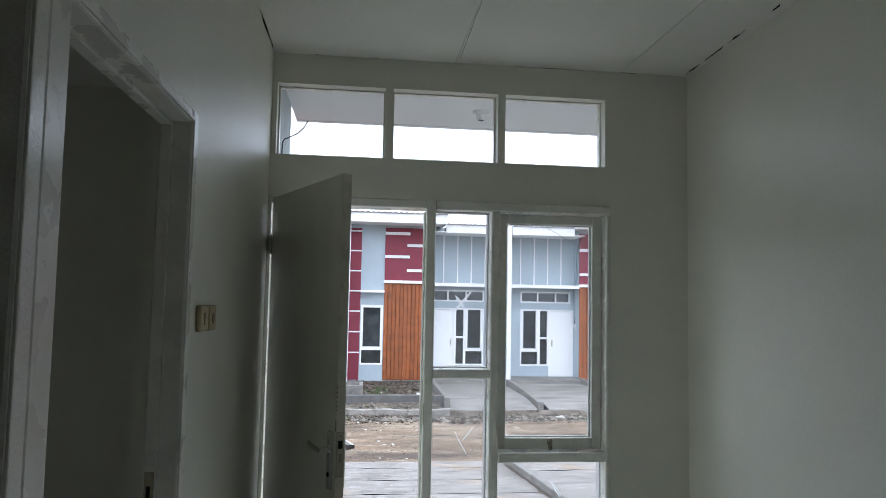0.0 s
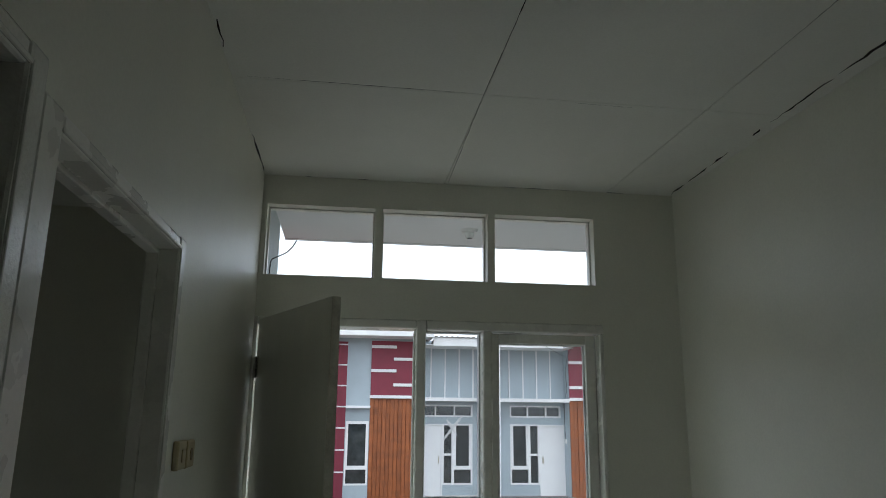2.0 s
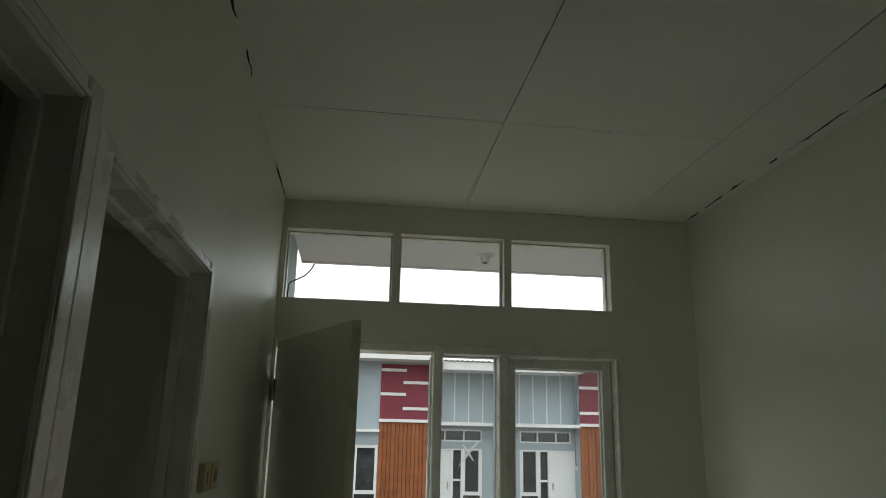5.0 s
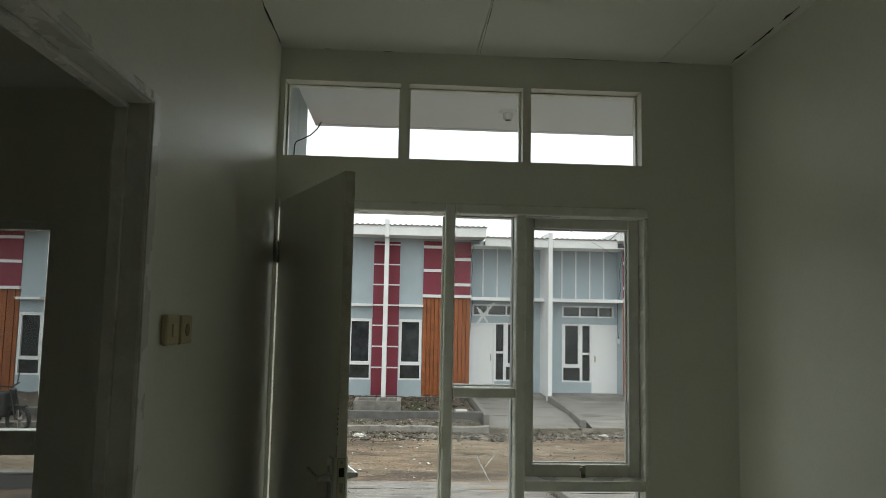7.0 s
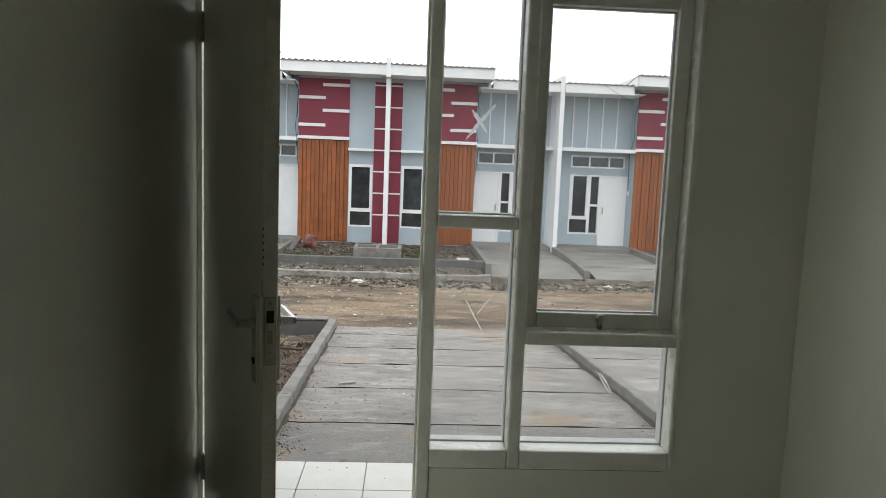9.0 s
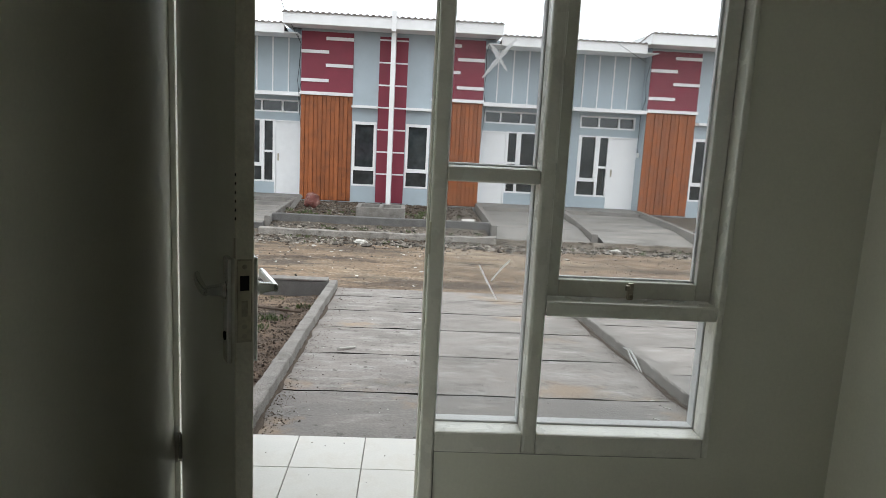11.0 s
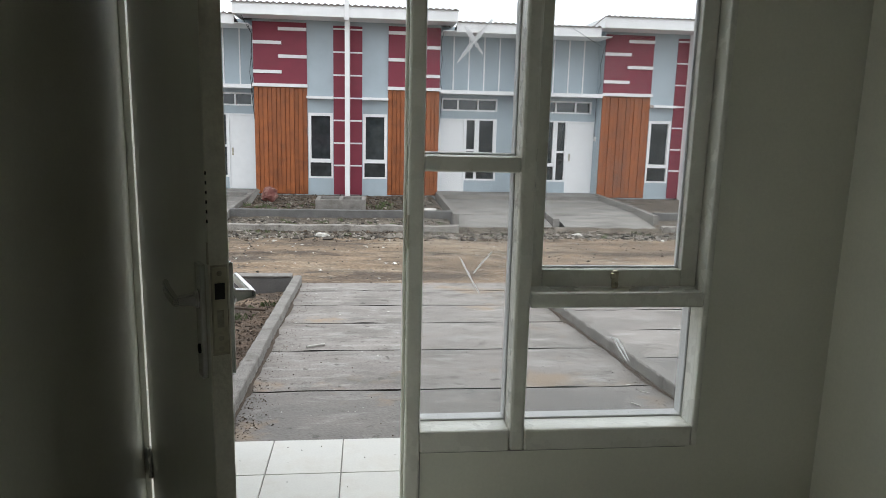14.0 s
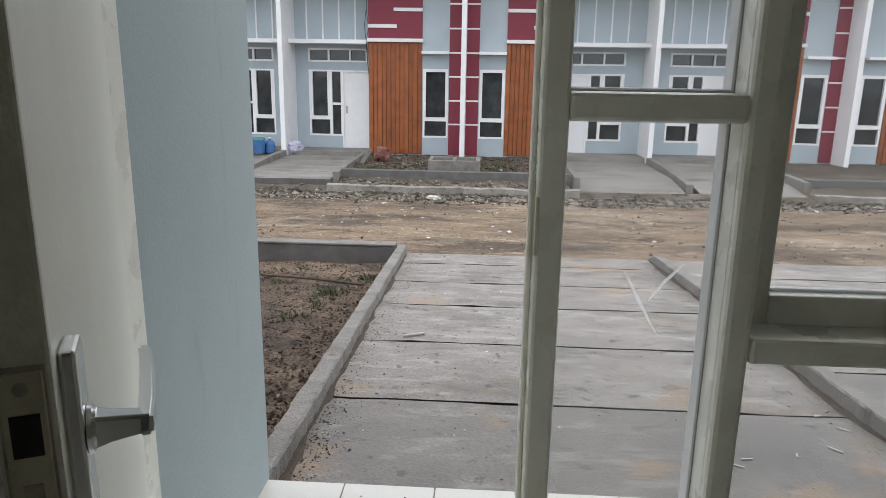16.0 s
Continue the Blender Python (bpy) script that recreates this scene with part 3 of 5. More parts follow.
def chalk(points, width, seed):
    """A smeared brush stroke lying on the glass."""
    rng = np.random.default_rng(seed)
    bm = bmesh.new()
    pts = []
    for (xa, za), (xb, zb) in zip(points[:-1], points[1:]):
        for k in range(8):
            f = k / 8
            pts.append((xa + (xb - xa) * f, za + (zb - za) * f))
    pts.append(points[-1])
    n = len(pts)
    rows = []
    for i, (x, z) in enumerate(pts):
        a, b = pts[max(i - 1, 0)], pts[min(i + 1, n - 1)]
        d = Vector((b[0] - a[0], 0, b[1] - a[1])).normalized()
        w = width * (0.35 + 0.65 * math.sin(math.pi * min(1, (i + 1) / n))) * rng.uniform(0.6, 1.2)
        s = Vector((-d.z, 0, d.x)) * w / 2
        c = Vector((x, 0.0128, z))
        rows.append((bm.verts.new(c + s), bm.verts.new(c + Vector((0, -0.0012, 0))), bm.verts.new(c - s)))
    for r, q in zip(rows[:-1], rows[1:]):
        bm.faces.new((r[0], r[1], q[1], q[0]))
        bm.faces.new((r[1], r[2], q[2], q[1]))
    return bm


for k, pts in enumerate(([(0.935, 1.638), (0.955, 1.612), (0.99, 1.562)], [(1.016, 1.660), (0.965, 1.600), (0.917, 1.537)],
                         [(0.942, 0.968), (0.962, 0.93), (1.003, 0.858)], [(1.038, 0.986), (1.01, 0.955), (0.982, 0.918)],
                         [(1.425, 0.716), (1.45, 0.706), (1.468, 0.68), (1.494, 0.634)], [(1.44, 0.708), (1.455, 0.68), (1.485, 0.636)])):
    part("chalk_mark", chalk(pts, 0.015 if k < 2 else 0.007, k), M_CHALK, win, "white paste stroke on the glass")

tran = thing("window_2", "row of three white framed transom lights above the door", "window", kind="structure")
for a, b in TR:
    for n_, c in (("frame", (a, a + 0.008, TZ0, TZ1)), ("frame", (b - 0.008, b, TZ0, TZ1)), ("frame", (a + 0.008, b - 0.008, TZ0, TZ0 + 0.005)), ("frame", (a + 0.008, b - 0.008, TZ1 - 0.006, TZ1))):
        part(n_, box(c[0], c[1], 0.065, 0.10, c[2], c[3], 0.0015), M_FRAME, tran)
    p = part("pane", box(a + 0.008, b - 0.008, 0.078, 0.082, TZ0 + 0.005, TZ1 - 0.006), M_GLASS, tran, "clear dusty glass")
    p.visible_shadow = False

# the open front door leaf, hinged at the left jamb
L, TH = 0.850, 0.038
leaf = thing("door_1", "white flush front door standing open into the room", "door", kind="structure", at=pose(0.0235, -0.012, 0, 0, 0, -65.1))
bm = box(0.007, L, 0, TH, 0.01, 2.098, 0.003)
for f in bm.faces:
    if f.normal.x > 0.9:
        f.material_index = 1
body = part("door_panel", bm, [M_DOOR, M_DOOREDGE], leaf)
lock = part("lock_plate", box(L - 0.001, L + 0.0028, 0.006, 0.032, 0.948, 1.109, 0.001), M_LOCK, leaf, "scratched cream lock plate")
for c in ((0.004, 0.0062, 0.944, 1.113), (0.0318, 0.0338, 0.944, 1.113), (0.0062, 0.0318, 1.1088, 1.113), (0.0062, 0.0318, 0.944, 0.9482)):
    part("mortise_gap", box(L - 0.002, L + 0.0012, *c), M_BRASS, leaf, "dull seam round the lock plate")
part("latch_hole", box(L + 0.0015, L + 0.0034, 0.010, 0.028, 1.050, 1.080), M_DARK, lock, "dark latch opening")
part("bolt_outline", box(L + 0.0015, L + 0.0033, 0.013, 0.025, 0.997, 1.030), M_BRASS, lock)
for z in (0.957, 0.977, 1.098):
    scr = bmesh.new()
    cyl(scr, (L + 0.001, 0.019, z), (L + 0.0038, 0.019, z), 0.005, seg=10)
    part("screw", scr, M_BRASS, leaf)
part("chip", box(L - 0.006, L + 0.0006, -0.0005, 0.002, 1.115, 1.155), M_BRASS, leaf, "dark splintered paint by the lock")
for k in range(6):
    part("chip", box(L - 0.004, L + 0.0008, 0.0006, 0.003, 1.19 + 0.017 * k, 1.196 + 0.017 * k), M_DARK, leaf, "dark nick in the paint")


def lever(side):
    """Back plate with a bent lever, on one face of the leaf."""
    y0 = -0.012 if side < 0 else TH
    pl = part("back_plate", box(L - 0.056, L - 0.018, y0, y0 + 0.012, 0.895, 1.112, 0.003), M_CHROME, leaf, "satin chrome lever handle with long plate")
    ys = -0.012 if side < 0 else TH + 0.012
    d = -1 if side < 0 else 1
    x = L - 0.037
    bm = bmesh.new()
    cyl(bm, (x, ys - d * 0.002, 1.045), (x, ys + d * 0.006, 1.045), 0.019, 0.017, 18)
    ring = [(ys, 0.013, 0.013), (ys + d * 0.016, 0.009, 0.010), (ys + d * 0.034, 0.008, 0.008), (ys + d * 0.043, 0.008, 0.007)]
    prev = None
    for yy, hx, hz in ring:
        q = [bm.verts.new((x + a * hx, yy, 1.045 + b * hz)) for a, b in ((-1, -1), (1, -1), (1, 1), (-1, 1))]
        if prev:
            for e in range(4):
                bm.faces.new((prev[e], prev[(e + 1) % 4], q[(e + 1) % 4], q[e]))
        prev = q
    bm.faces.new(prev)
    secs = [(x + 0.008, 0.038, 0.0055, 0.0085, 1.044), (x - 0.03, 0.039, 0.006, 0.009, 1.045), (x - 0.07, 0.039, 0.006, 0.0095, 1.047), (x - 0.100, 0.038, 0.0055, 0.010, 1.050), (x - 0.116, 0.036, 0.005, 0.010, 1.052)]
    prev = None
    for sx_, off, hy, hz, zc in secs:
        q = [bm.verts.new((sx_, ys + d * off + a * hy, zc + b * hz)) for a, b in ((-1, -1), (1, -1), (1, 1), (-1, 1))]
        if prev:
            for e in range(4):
                bm.faces.new((prev[e], prev[(e + 1) % 4], q[(e + 1) % 4], q[e]))
        else:
            bm.faces.new(q)
        prev = q
    bm.faces.new(prev)
    bmesh.ops.recalc_face_normals(bm, faces=bm.faces[:])
    bmesh.ops.bevel(bm, geom=[e for e in bm.edges if e.is_manifold and e.calc_face_angle(0) > 0.7], offset=0.0025, segments=2, affect="EDGES")
    smooth(part("lever", bm, M_CHROME, pl))
    kh = bmesh.new()
    cyl(kh, (x, ys - d * 0.001, 0.95), (x, ys + d * 0.002, 0.95), 0.009, seg=14)
    part("keyhole", kh, M_DARK, pl)


lever(-1)
lever(1)
for z in (0.345, 1.87):
    h = bmesh.new()
    cyl(h, (0.0, -0.004, z - 0.05), (0.0, -0.004, z + 0.05), 0.007, seg=12)
    add_box(h, 0.0, 0.035, -0.002, 0.0, z - 0.05, z + 0.05)
    part("hinge", h, M_CHROME, leaf)

# ---- switches on the left wall ----
sw = thing("light_switch", "yellowed square light switch with one rocker on the white wall", "switch", box(0.0, 0.017, -1.447, -1.352, 1.514, 1.590, 0.005), M_SWITCH)
part("rocker", box(0.017, 0.021, -1.414, -1.382, 1.534, 1.568, 0.002), M_SWITCH, sw)
so = thing("wall_socket", "yellowed square wall socket beside the switch", "socket", box(0.0, 0.017, -1.335, -1.240, 1.512, 1.588, 0.006), M_SWITCH)
sk = bmesh.new()
cyl(sk, (0.0165, -1.286, 1.549), (0.0185, -1.286, 1.549), 0.017, seg=20)
part("outlet", sk, M_SWITCH2, so, "brown round outlet")


# ---- cracks along the ceiling edges ----
def crack(points, width, seed):
    rng = np.random.default_rng(seed)
    bm = bmesh.new()
    for (x0, y0), (x1, y1) in points:
        n = max(3, int(math.hypot(x1 - x0, y1 - y0) / 0.04))
        rows = []
        d = Vector((x1 - x0, y1 - y0, 0)).normalized()
        s = Vector((-d.y, d.x, 0))
        for i in range(n + 1):
            f = i / n
            w = width * (0.25 + rng.uniform(0, 1)) * math.sin(math.pi * (0.08 + 0.84 * f))
            c = Vector((x0 + (x1 - x0) * f, y0 + (y1 - y0) * f, ZC - 0.0006)) + s * rng.normal(0, width * 0.2)
            rows.append((bm.verts.new(c + s * w / 2), bm.verts.new(c - s * w / 2)))
        for r, q in zip(rows[:-1], rows[1:]):
            bm.faces.new((r[0], r[1], q[1], q[0]))
    return bm


part("crack", crack([((0.006, -0.53), (0.006, -0.06)), ((0.008, -1.45), (0.008, -1.28)), ((0.006, -1.95), (0.006, -1.62))], 0.011, 1), M_DARK, ceiling)
part("crack", crack([((2.085, -2.4), (2.09, -1.9)), ((2.09, -1.86), (2.095, -1.42)), ((2.095, -1.38), (2.102, -1.0)), ((2.104, -0.93), (2.108, -0.86)), ((2.112, -0.66), (2.118, -0.48)), ((2.118, -0.46), (2.128, -0.24)), ((2.128, -0.2), (2.14, -0.03))], 0.013, 2), M_DARK, ceiling)
part("crack", crack([((0.2, -0.008), (0.24, -0.008)), ((0.47, -0.006), (0.52, -0.006)), ((1.22, -0.006), (1.6, -0.004)), ((1.78, -0.005), (1.88, -0.005))], 0.007, 3), M_DARK, ceiling)
part("crack", crack([((0.912, -2.3), (0.911, -1.04)), ((0.911, -1.02), (0.928, -0.02))], 0.0032, 4), M_DARK, ceiling)
part("crack", crack([((0.05, -1.08), (0.9, -1.07)), ((1.27, -1.05), (1.5, -1.045))], 0.0032, 5), M_DARK, ceiling)
part("crack", crack([((1.785, -2.2), (1.79, -1.5))], 0.003, 6), M_DARK, ceiling)

# ---- porch ----
porch = thing("porch_slab", "white tiled porch step", "porch", box(0.005, 2.38, 0.092, 0.868, -0.4, -0.030), M_GROUT, kind="structure")
wall("porch_soffit", "white porch soffit board", M_SOFFIT, "y", 0.12, 1.22, 0.005, 2.38, 2.80, 2.83)
thing("porch_beam", "white edge beam of the porch canopy", "beam", box(0.005, 2.38, 1.22, 1.26, 2.795, 2.89), M_TRIM, kind="structure")
# flat roof out of view, added only to keep sky light off the rooms
thing("roof", "unseen grey roof slab added to block sky light", "roof", box(-2.6, 2.5, BACK - 0.2, 0.9, 3.4, 3.5), M_ROOF, kind="structure")
wall("wall_upper", "pale blue wall above the porch canopy", M_NEARBLUE, "y", 0.05, 0.12, 0.005, 2.38, 2.89, 3.4)
lamp = thing("lamp_holder", "white round lamp holder under the porch soffit", "lamp holder", at=pose(1.185, 0.80, 2.80))
lb = bmesh.new()
cyl(lb, (0, 0, 0), (0, 0, -0.018), 0.052, 0.048, 24)
smooth(part("base", lb, M_WHITEPL, lamp))
lb = bmesh.new()
cyl(lb, (0, 0, -0.018), (0, 0, -0.055), 0.032, 0.024, 20)
smooth(part("collar", lb, M_WHITEPL, lamp))
lb = bmesh.new()
cyl(lb, (0, 0, -0.056), (0, 0, -0.053), 0.018, seg=16)
part("socket", lb, M_DARK, lamp)
cpts = [(0.012, 0.40, 2.33), (0.012, 0.40, 2.414), (0.014, 0.40, 2.463), (0.022, 0.40, 2.480), (0.051, 0.40, 2.494), (0.096, 0.40, 2.518), (0.127, 0.40, 2.551), (0.145, 0.41, 2.59)]
thing("cable", "thin black cable hanging under the porch canopy", "cable", tube(cpts, 0.0035), M_CABLE)

# bedroom window
bwin = thing("window_3", "white framed bedroom window", "window", kind="structure")
for nm, x0, x1, z0, z1 in (("frame", BWX0, BWX0 + 0.04, BWZ0, BWZ1), ("frame", BWX1 - 0.04, BWX1, BWZ0, BWZ1), ("frame", BWX0 + 0.04, BWX1 - 0.04, BWZ1 - 0.045, BWZ1),
                           ("frame", BWX0 + 0.04, BWX1 - 0.04, BWZ0, BWZ0 + 0.03), ("rail", BWX0 + 0.04, BWX1 - 0.04, 0.80, 0.93)):
    part(nm, box(x0, x1, 0.78, 0.87, z0, z1, 0.004), M_FRAME, bwin)
for z0, z1 in ((0.93, BWZ1 - 0.045), (BWZ0 + 0.03, 0.80)):
    part("pane", box(BWX0 + 0.04, BWX1 - 0.04, 0.82, 0.824, z0, z1), M_DIMGLASS, bwin, "glass given a grey tint to dim what lies behind")


# ---- near ground: driveway, kerbs, garden, road ----
DY = [0.874, 1.815, 2.735, 3.64, 4.42, 5.25, 5.80]


def drive_z(y):
    return -0.10 - 0.08 * (y - 0.9)


def slab_mesh(x0, x1, y0, y1, thick, seed, zf=drive_z, nx=14, ny=8):
    """A cast concrete strip with slightly ragged, worn edges."""
    rng = np.random.default_rng(seed)
    bm = bmesh.new()
    grid = []
    for j in range(ny + 1):
        row = []
        for i in range(nx + 1):
            x = x0 + (x1 - x0) * i / nx
            y = y0 + (y1 - y0) * j / ny
            edge = (j in (0, ny))
            row.append(bm.verts.new((x, y + (rng.normal(0, 0.0022) if edge else 0), zf(y) + rng.normal(0, 0.002) - (0.006 if edge else 0))))
        grid.append(row)
    for j in range(ny):
        for i in range(nx):
            bm.faces.new((grid[j][i], grid[j][i + 1], grid[j + 1][i + 1], grid[j + 1][i]))
    ring = [grid[0][i] for i in range(nx + 1)] + [grid[j][nx] for j in range(1, ny + 1)] + [grid[ny][i] for i in range(nx - 1, -1, -1)] + [grid[j][0] for j in range(ny - 1, 0, -1)]
    low = [bm.verts.new((v.co.x, v.co.y, v.co.z - thick)) for v in ring]
    n = len(ring)
    for k in range(n):
        bm.faces.new((ring[k], low[k], low[(k + 1) % n], ring[(k + 1) % n])).material_index = 1
    bmesh.ops.recalc_face_normals(bm, faces=bm.faces[:])
    return bm


drive = thing("driveway", "grey concrete driveway cast in strips with dark open joints", "driveway", kind="structure")
for k in range(6):
    part("slab", slab_mesh(-0.07, 2.38, DY[k] + 0.010, DY[k + 1] - 0.010, 0.10, k), [M_CONC if k else M_CONCSHADE, M_JOINT], drive)
drive2 = thing("driveway", "grey concrete driveway of the next house", "driveway", kind="structure")
NY = [0.874, 1.60, 2.45, 3.30, 4.15, 5.0, 5.8]
for k in range(6):
    part("slab", slab_mesh(2.48, 4.75, NY[k] + 0.014, NY[k + 1] - 0.014, 0.10, 20 + k), [M_CONC if k > 1 else M_CONCSHADE, M_JOINT], drive2)
thing("driveway", "grey concrete driveway of the house further along", "driveway", slab_mesh(-7.2, -4.9, 0.9, 5.8, 0.1, 30), [M_CONC, M_JOINT], kind="structure")


def kerb_mesh(x0, x1, y0, y1, ztop, depth, seed, n=110, rough=0.0028, skew=0.0):
    """A rough cement kerb running along y with a top that follows ztop(y); skew: how far it drifts in x."""
    rng = np.random.default_rng(seed)
    bm = bmesh.new()
    rows = []
    for k in range(n + 1):
        y = y0 + (y1 - y0) * k / n
        z = ztop(y)
        w = rng.normal(0, rough, 4)
        prof = [(x0 + w[0], z - depth), (x0 + w[0], z - 0.009), (x0 + 0.007 + w[1], z + w[2] * 0.5), (x1 - 0.007 + w[3], z + w[1] * 0.5), (x1 + w[2], z - 0.009), (x1 + w[2], z - depth)]
        rows.append([bm.verts.new((px + skew * k / n, y, pz)) for px, pz in prof])
    for a, b in zip(rows[:-1], rows[1:]):
        for i in range(5):
            bm.faces.new((a[i], a[i + 1], b[i + 1], b[i]))
    bm.faces.new(rows[0])
    bm.faces.new(list(reversed(rows[-1])))
    bmesh.ops.recalc_face_normals(bm, faces=bm.faces[:])
    return bm


def rough_wall(x0, x1, y0, y1, z0, z1, rough, seed):
    """A low cast wall along x whose faces and top are worn and uneven."""
    r_ = np.random.default_rng(seed)
    bm = bmesh.new()
    n = int((x1 - x0) / 0.09)
    rows = []
    for k in range(n + 1):
        x = x0 + (x1 - x0) * k / n
        wav = rough * noise.noise((x * 1.7, seed, 0.5))
        w = r_.normal(0, rough * 0.35, 5)
        prof = [(y0 + w[0] - rough, z0), (y0 + w[1], (z0 + z1) / 2 + w[3]), (y0 + w[2] * 0.6, z1 - 0.012 + wav), (y0 + 0.012 + w[3] * 0.5, z1 + wav), (y1 - 0.012, z1 + wav + w[4] * 0.3), (y1, z1 - 0.012 + wav), (y1, z0)]
        rows.append([bm.verts.new((x, py, pz)) for py, pz in prof])
    for a, b in zip(rows[:-1], rows[1:]):
        for i in range(6):
            bm.faces.new((a[i], a[i + 1], b[i + 1], b[i]))
    bm.faces.new(rows[0])
    bm.faces.new(list(reversed(rows[-1])))
    bmesh.ops.recalc_face_normals(bm, faces=bm.faces[:])
    return bm


def kerb(label, x0, x1, y0, y1, ztop, depth, seed, material=None, skew=0.0):
    return thing("kerb", label, "kerb", kerb_mesh(x0, x1, y0, y1, ztop, depth, seed, skew=skew), material or M_KERB, kind="structure")


kerb("rough cement kerb between driveway and garden bed", -0.085, 0.005, 0.885, 5.78, lambda y: drive_z(y) + 0.085, 0.4, 3, skew=-0.075)
kerb("rough cement kerb between two driveways", 2.385, 2.475, 1.2, 5.7, lambda y: drive_z(y) + 0.085 - 0.05 * max(0.0, (y - 5.45) / 0.25) ** 2, 0.3, 4, skew=-0.02)
# the shadow on this wall's inner face is put into the dark cement colour
thing("garden_wall", "cement wall closing the garden bed, its shaded face coloured dark", "low wall", rough_wall(-4.75, -0.17, 5.62, 5.75, -0.75, -0.395, 0.006, 2), M_KERBDARK, kind="structure")
thing("garden_wall_cap", "pale cement capping of the garden wall", "capping", box(-4.75, -0.17, 5.61, 5.76, -0.393, -0.372, 0.006), M_KERB, kind="structure")

HX, HY, HZ, U = 0.12, 17.3, -0.75, 4.68      # far row: pair centre, front plane, floor, unit width


def ground_z(x, y):
    prof = [(-400, -0.4), (0.5, -0.35), (0.9, -0.26), (4.5, -0.42), (5.7, -0.58), (5.85, -0.575), (7.5, -0.68), (9.5, -0.82), (11.2, -0.98), (11.9, -1.02), (12.45, -1.0), (12.55, -0.93), (13.2, -0.86), (13.35, -0.76), (17.2, -0.79), (24, -0.85), (400, -0.9)]
    for (a, za), (b, zb) in zip(prof[:-1], prof[1:]):
        if a <= y <= b:
            z = za + (zb - za) * (y - a) / (b - a)
            break
    # beneath the cast driveways the earth lies lower
    if 0.85 < y < 5.8 and (-0.06 < x < 4.8 or -7.3 < x < -4.8):
        z = -0.62
    if 12.7 < y < 17.6 and abs(x) < 26:
        u = (x - HX) % (2 * U)
        u = min(u, 2 * U - u)
        if u > 2.4:
            z = -1.05
    n1 = noise.noise((x * 0.5, y * 0.5, 1.7))
    n2 = noise.noise((x * 2.3, y * 2.3, 5.1))
    n3 = noise.noise((x * 7.0, y * 7.0, 9.3))
    if 5.85 < y < 12.5:
        e = min(1.0, (y - 5.85) / 0.5)
        z += e * (0.035 * n1 + 0.018 * n2 + 0.010 * n3)
        for rut in (7.4, 8.9):
            z -= 0.035 * math.exp(-((y - rut - 0.25 * noise.noise((x * 0.25, rut, 0))) / 0.16) ** 2)
    else:
        z += 0.012 * n1 + 0.025 * n2 + 0.018 * n3
    return z


def axis_points(lo, hi, step, far):
    inner = list(np.arange(lo, hi + 1e-6, step))
    return [-f + lo for f in reversed(far)] + inner + [hi + f for f in far]


gx = axis_points(-15, 15, 0.13, [1, 3, 8, 25, 80, 250, 700])
gy = axis_points(0.6, 18.0, 0.09, [1, 3, 8, 25, 80, 250, 700])
gv = [(x, y, ground_z(x, y) if abs(x) < 20 and -3 < y < 24 else -0.9 if y > 5 else -0.4) for y in gy for x in gx]
gf, gm = [], []
nx = len(gx)
for j in range(len(gy) - 1):
    for i in range(nx - 1):
        gf.append((j * nx + i, j * nx + i + 1, (j + 1) * nx + i + 1, (j + 1) * nx + i))
        gm.append(1 if gy[j] < 5.75 else 2 if gy[j] + 0.25 * noise.noise((gx[i] * 0.9, 3.3, 0)) > 11.75 else 0)
gme = bpy.data.meshes.new("ground")
gme.from_pydata(gv, [], gf)
for m in (M_EARTH, M_SOIL, M_FARSOIL):
    gme.materials.append(m)
gme.polygons.foreach_set("material_index", gm)
gme.polygons.foreach_set("use_smooth", [True] * len(gf))
ground = tagged(new("ground", gme), "bare brown earth lane and garden soil", "ground", kind="structure")


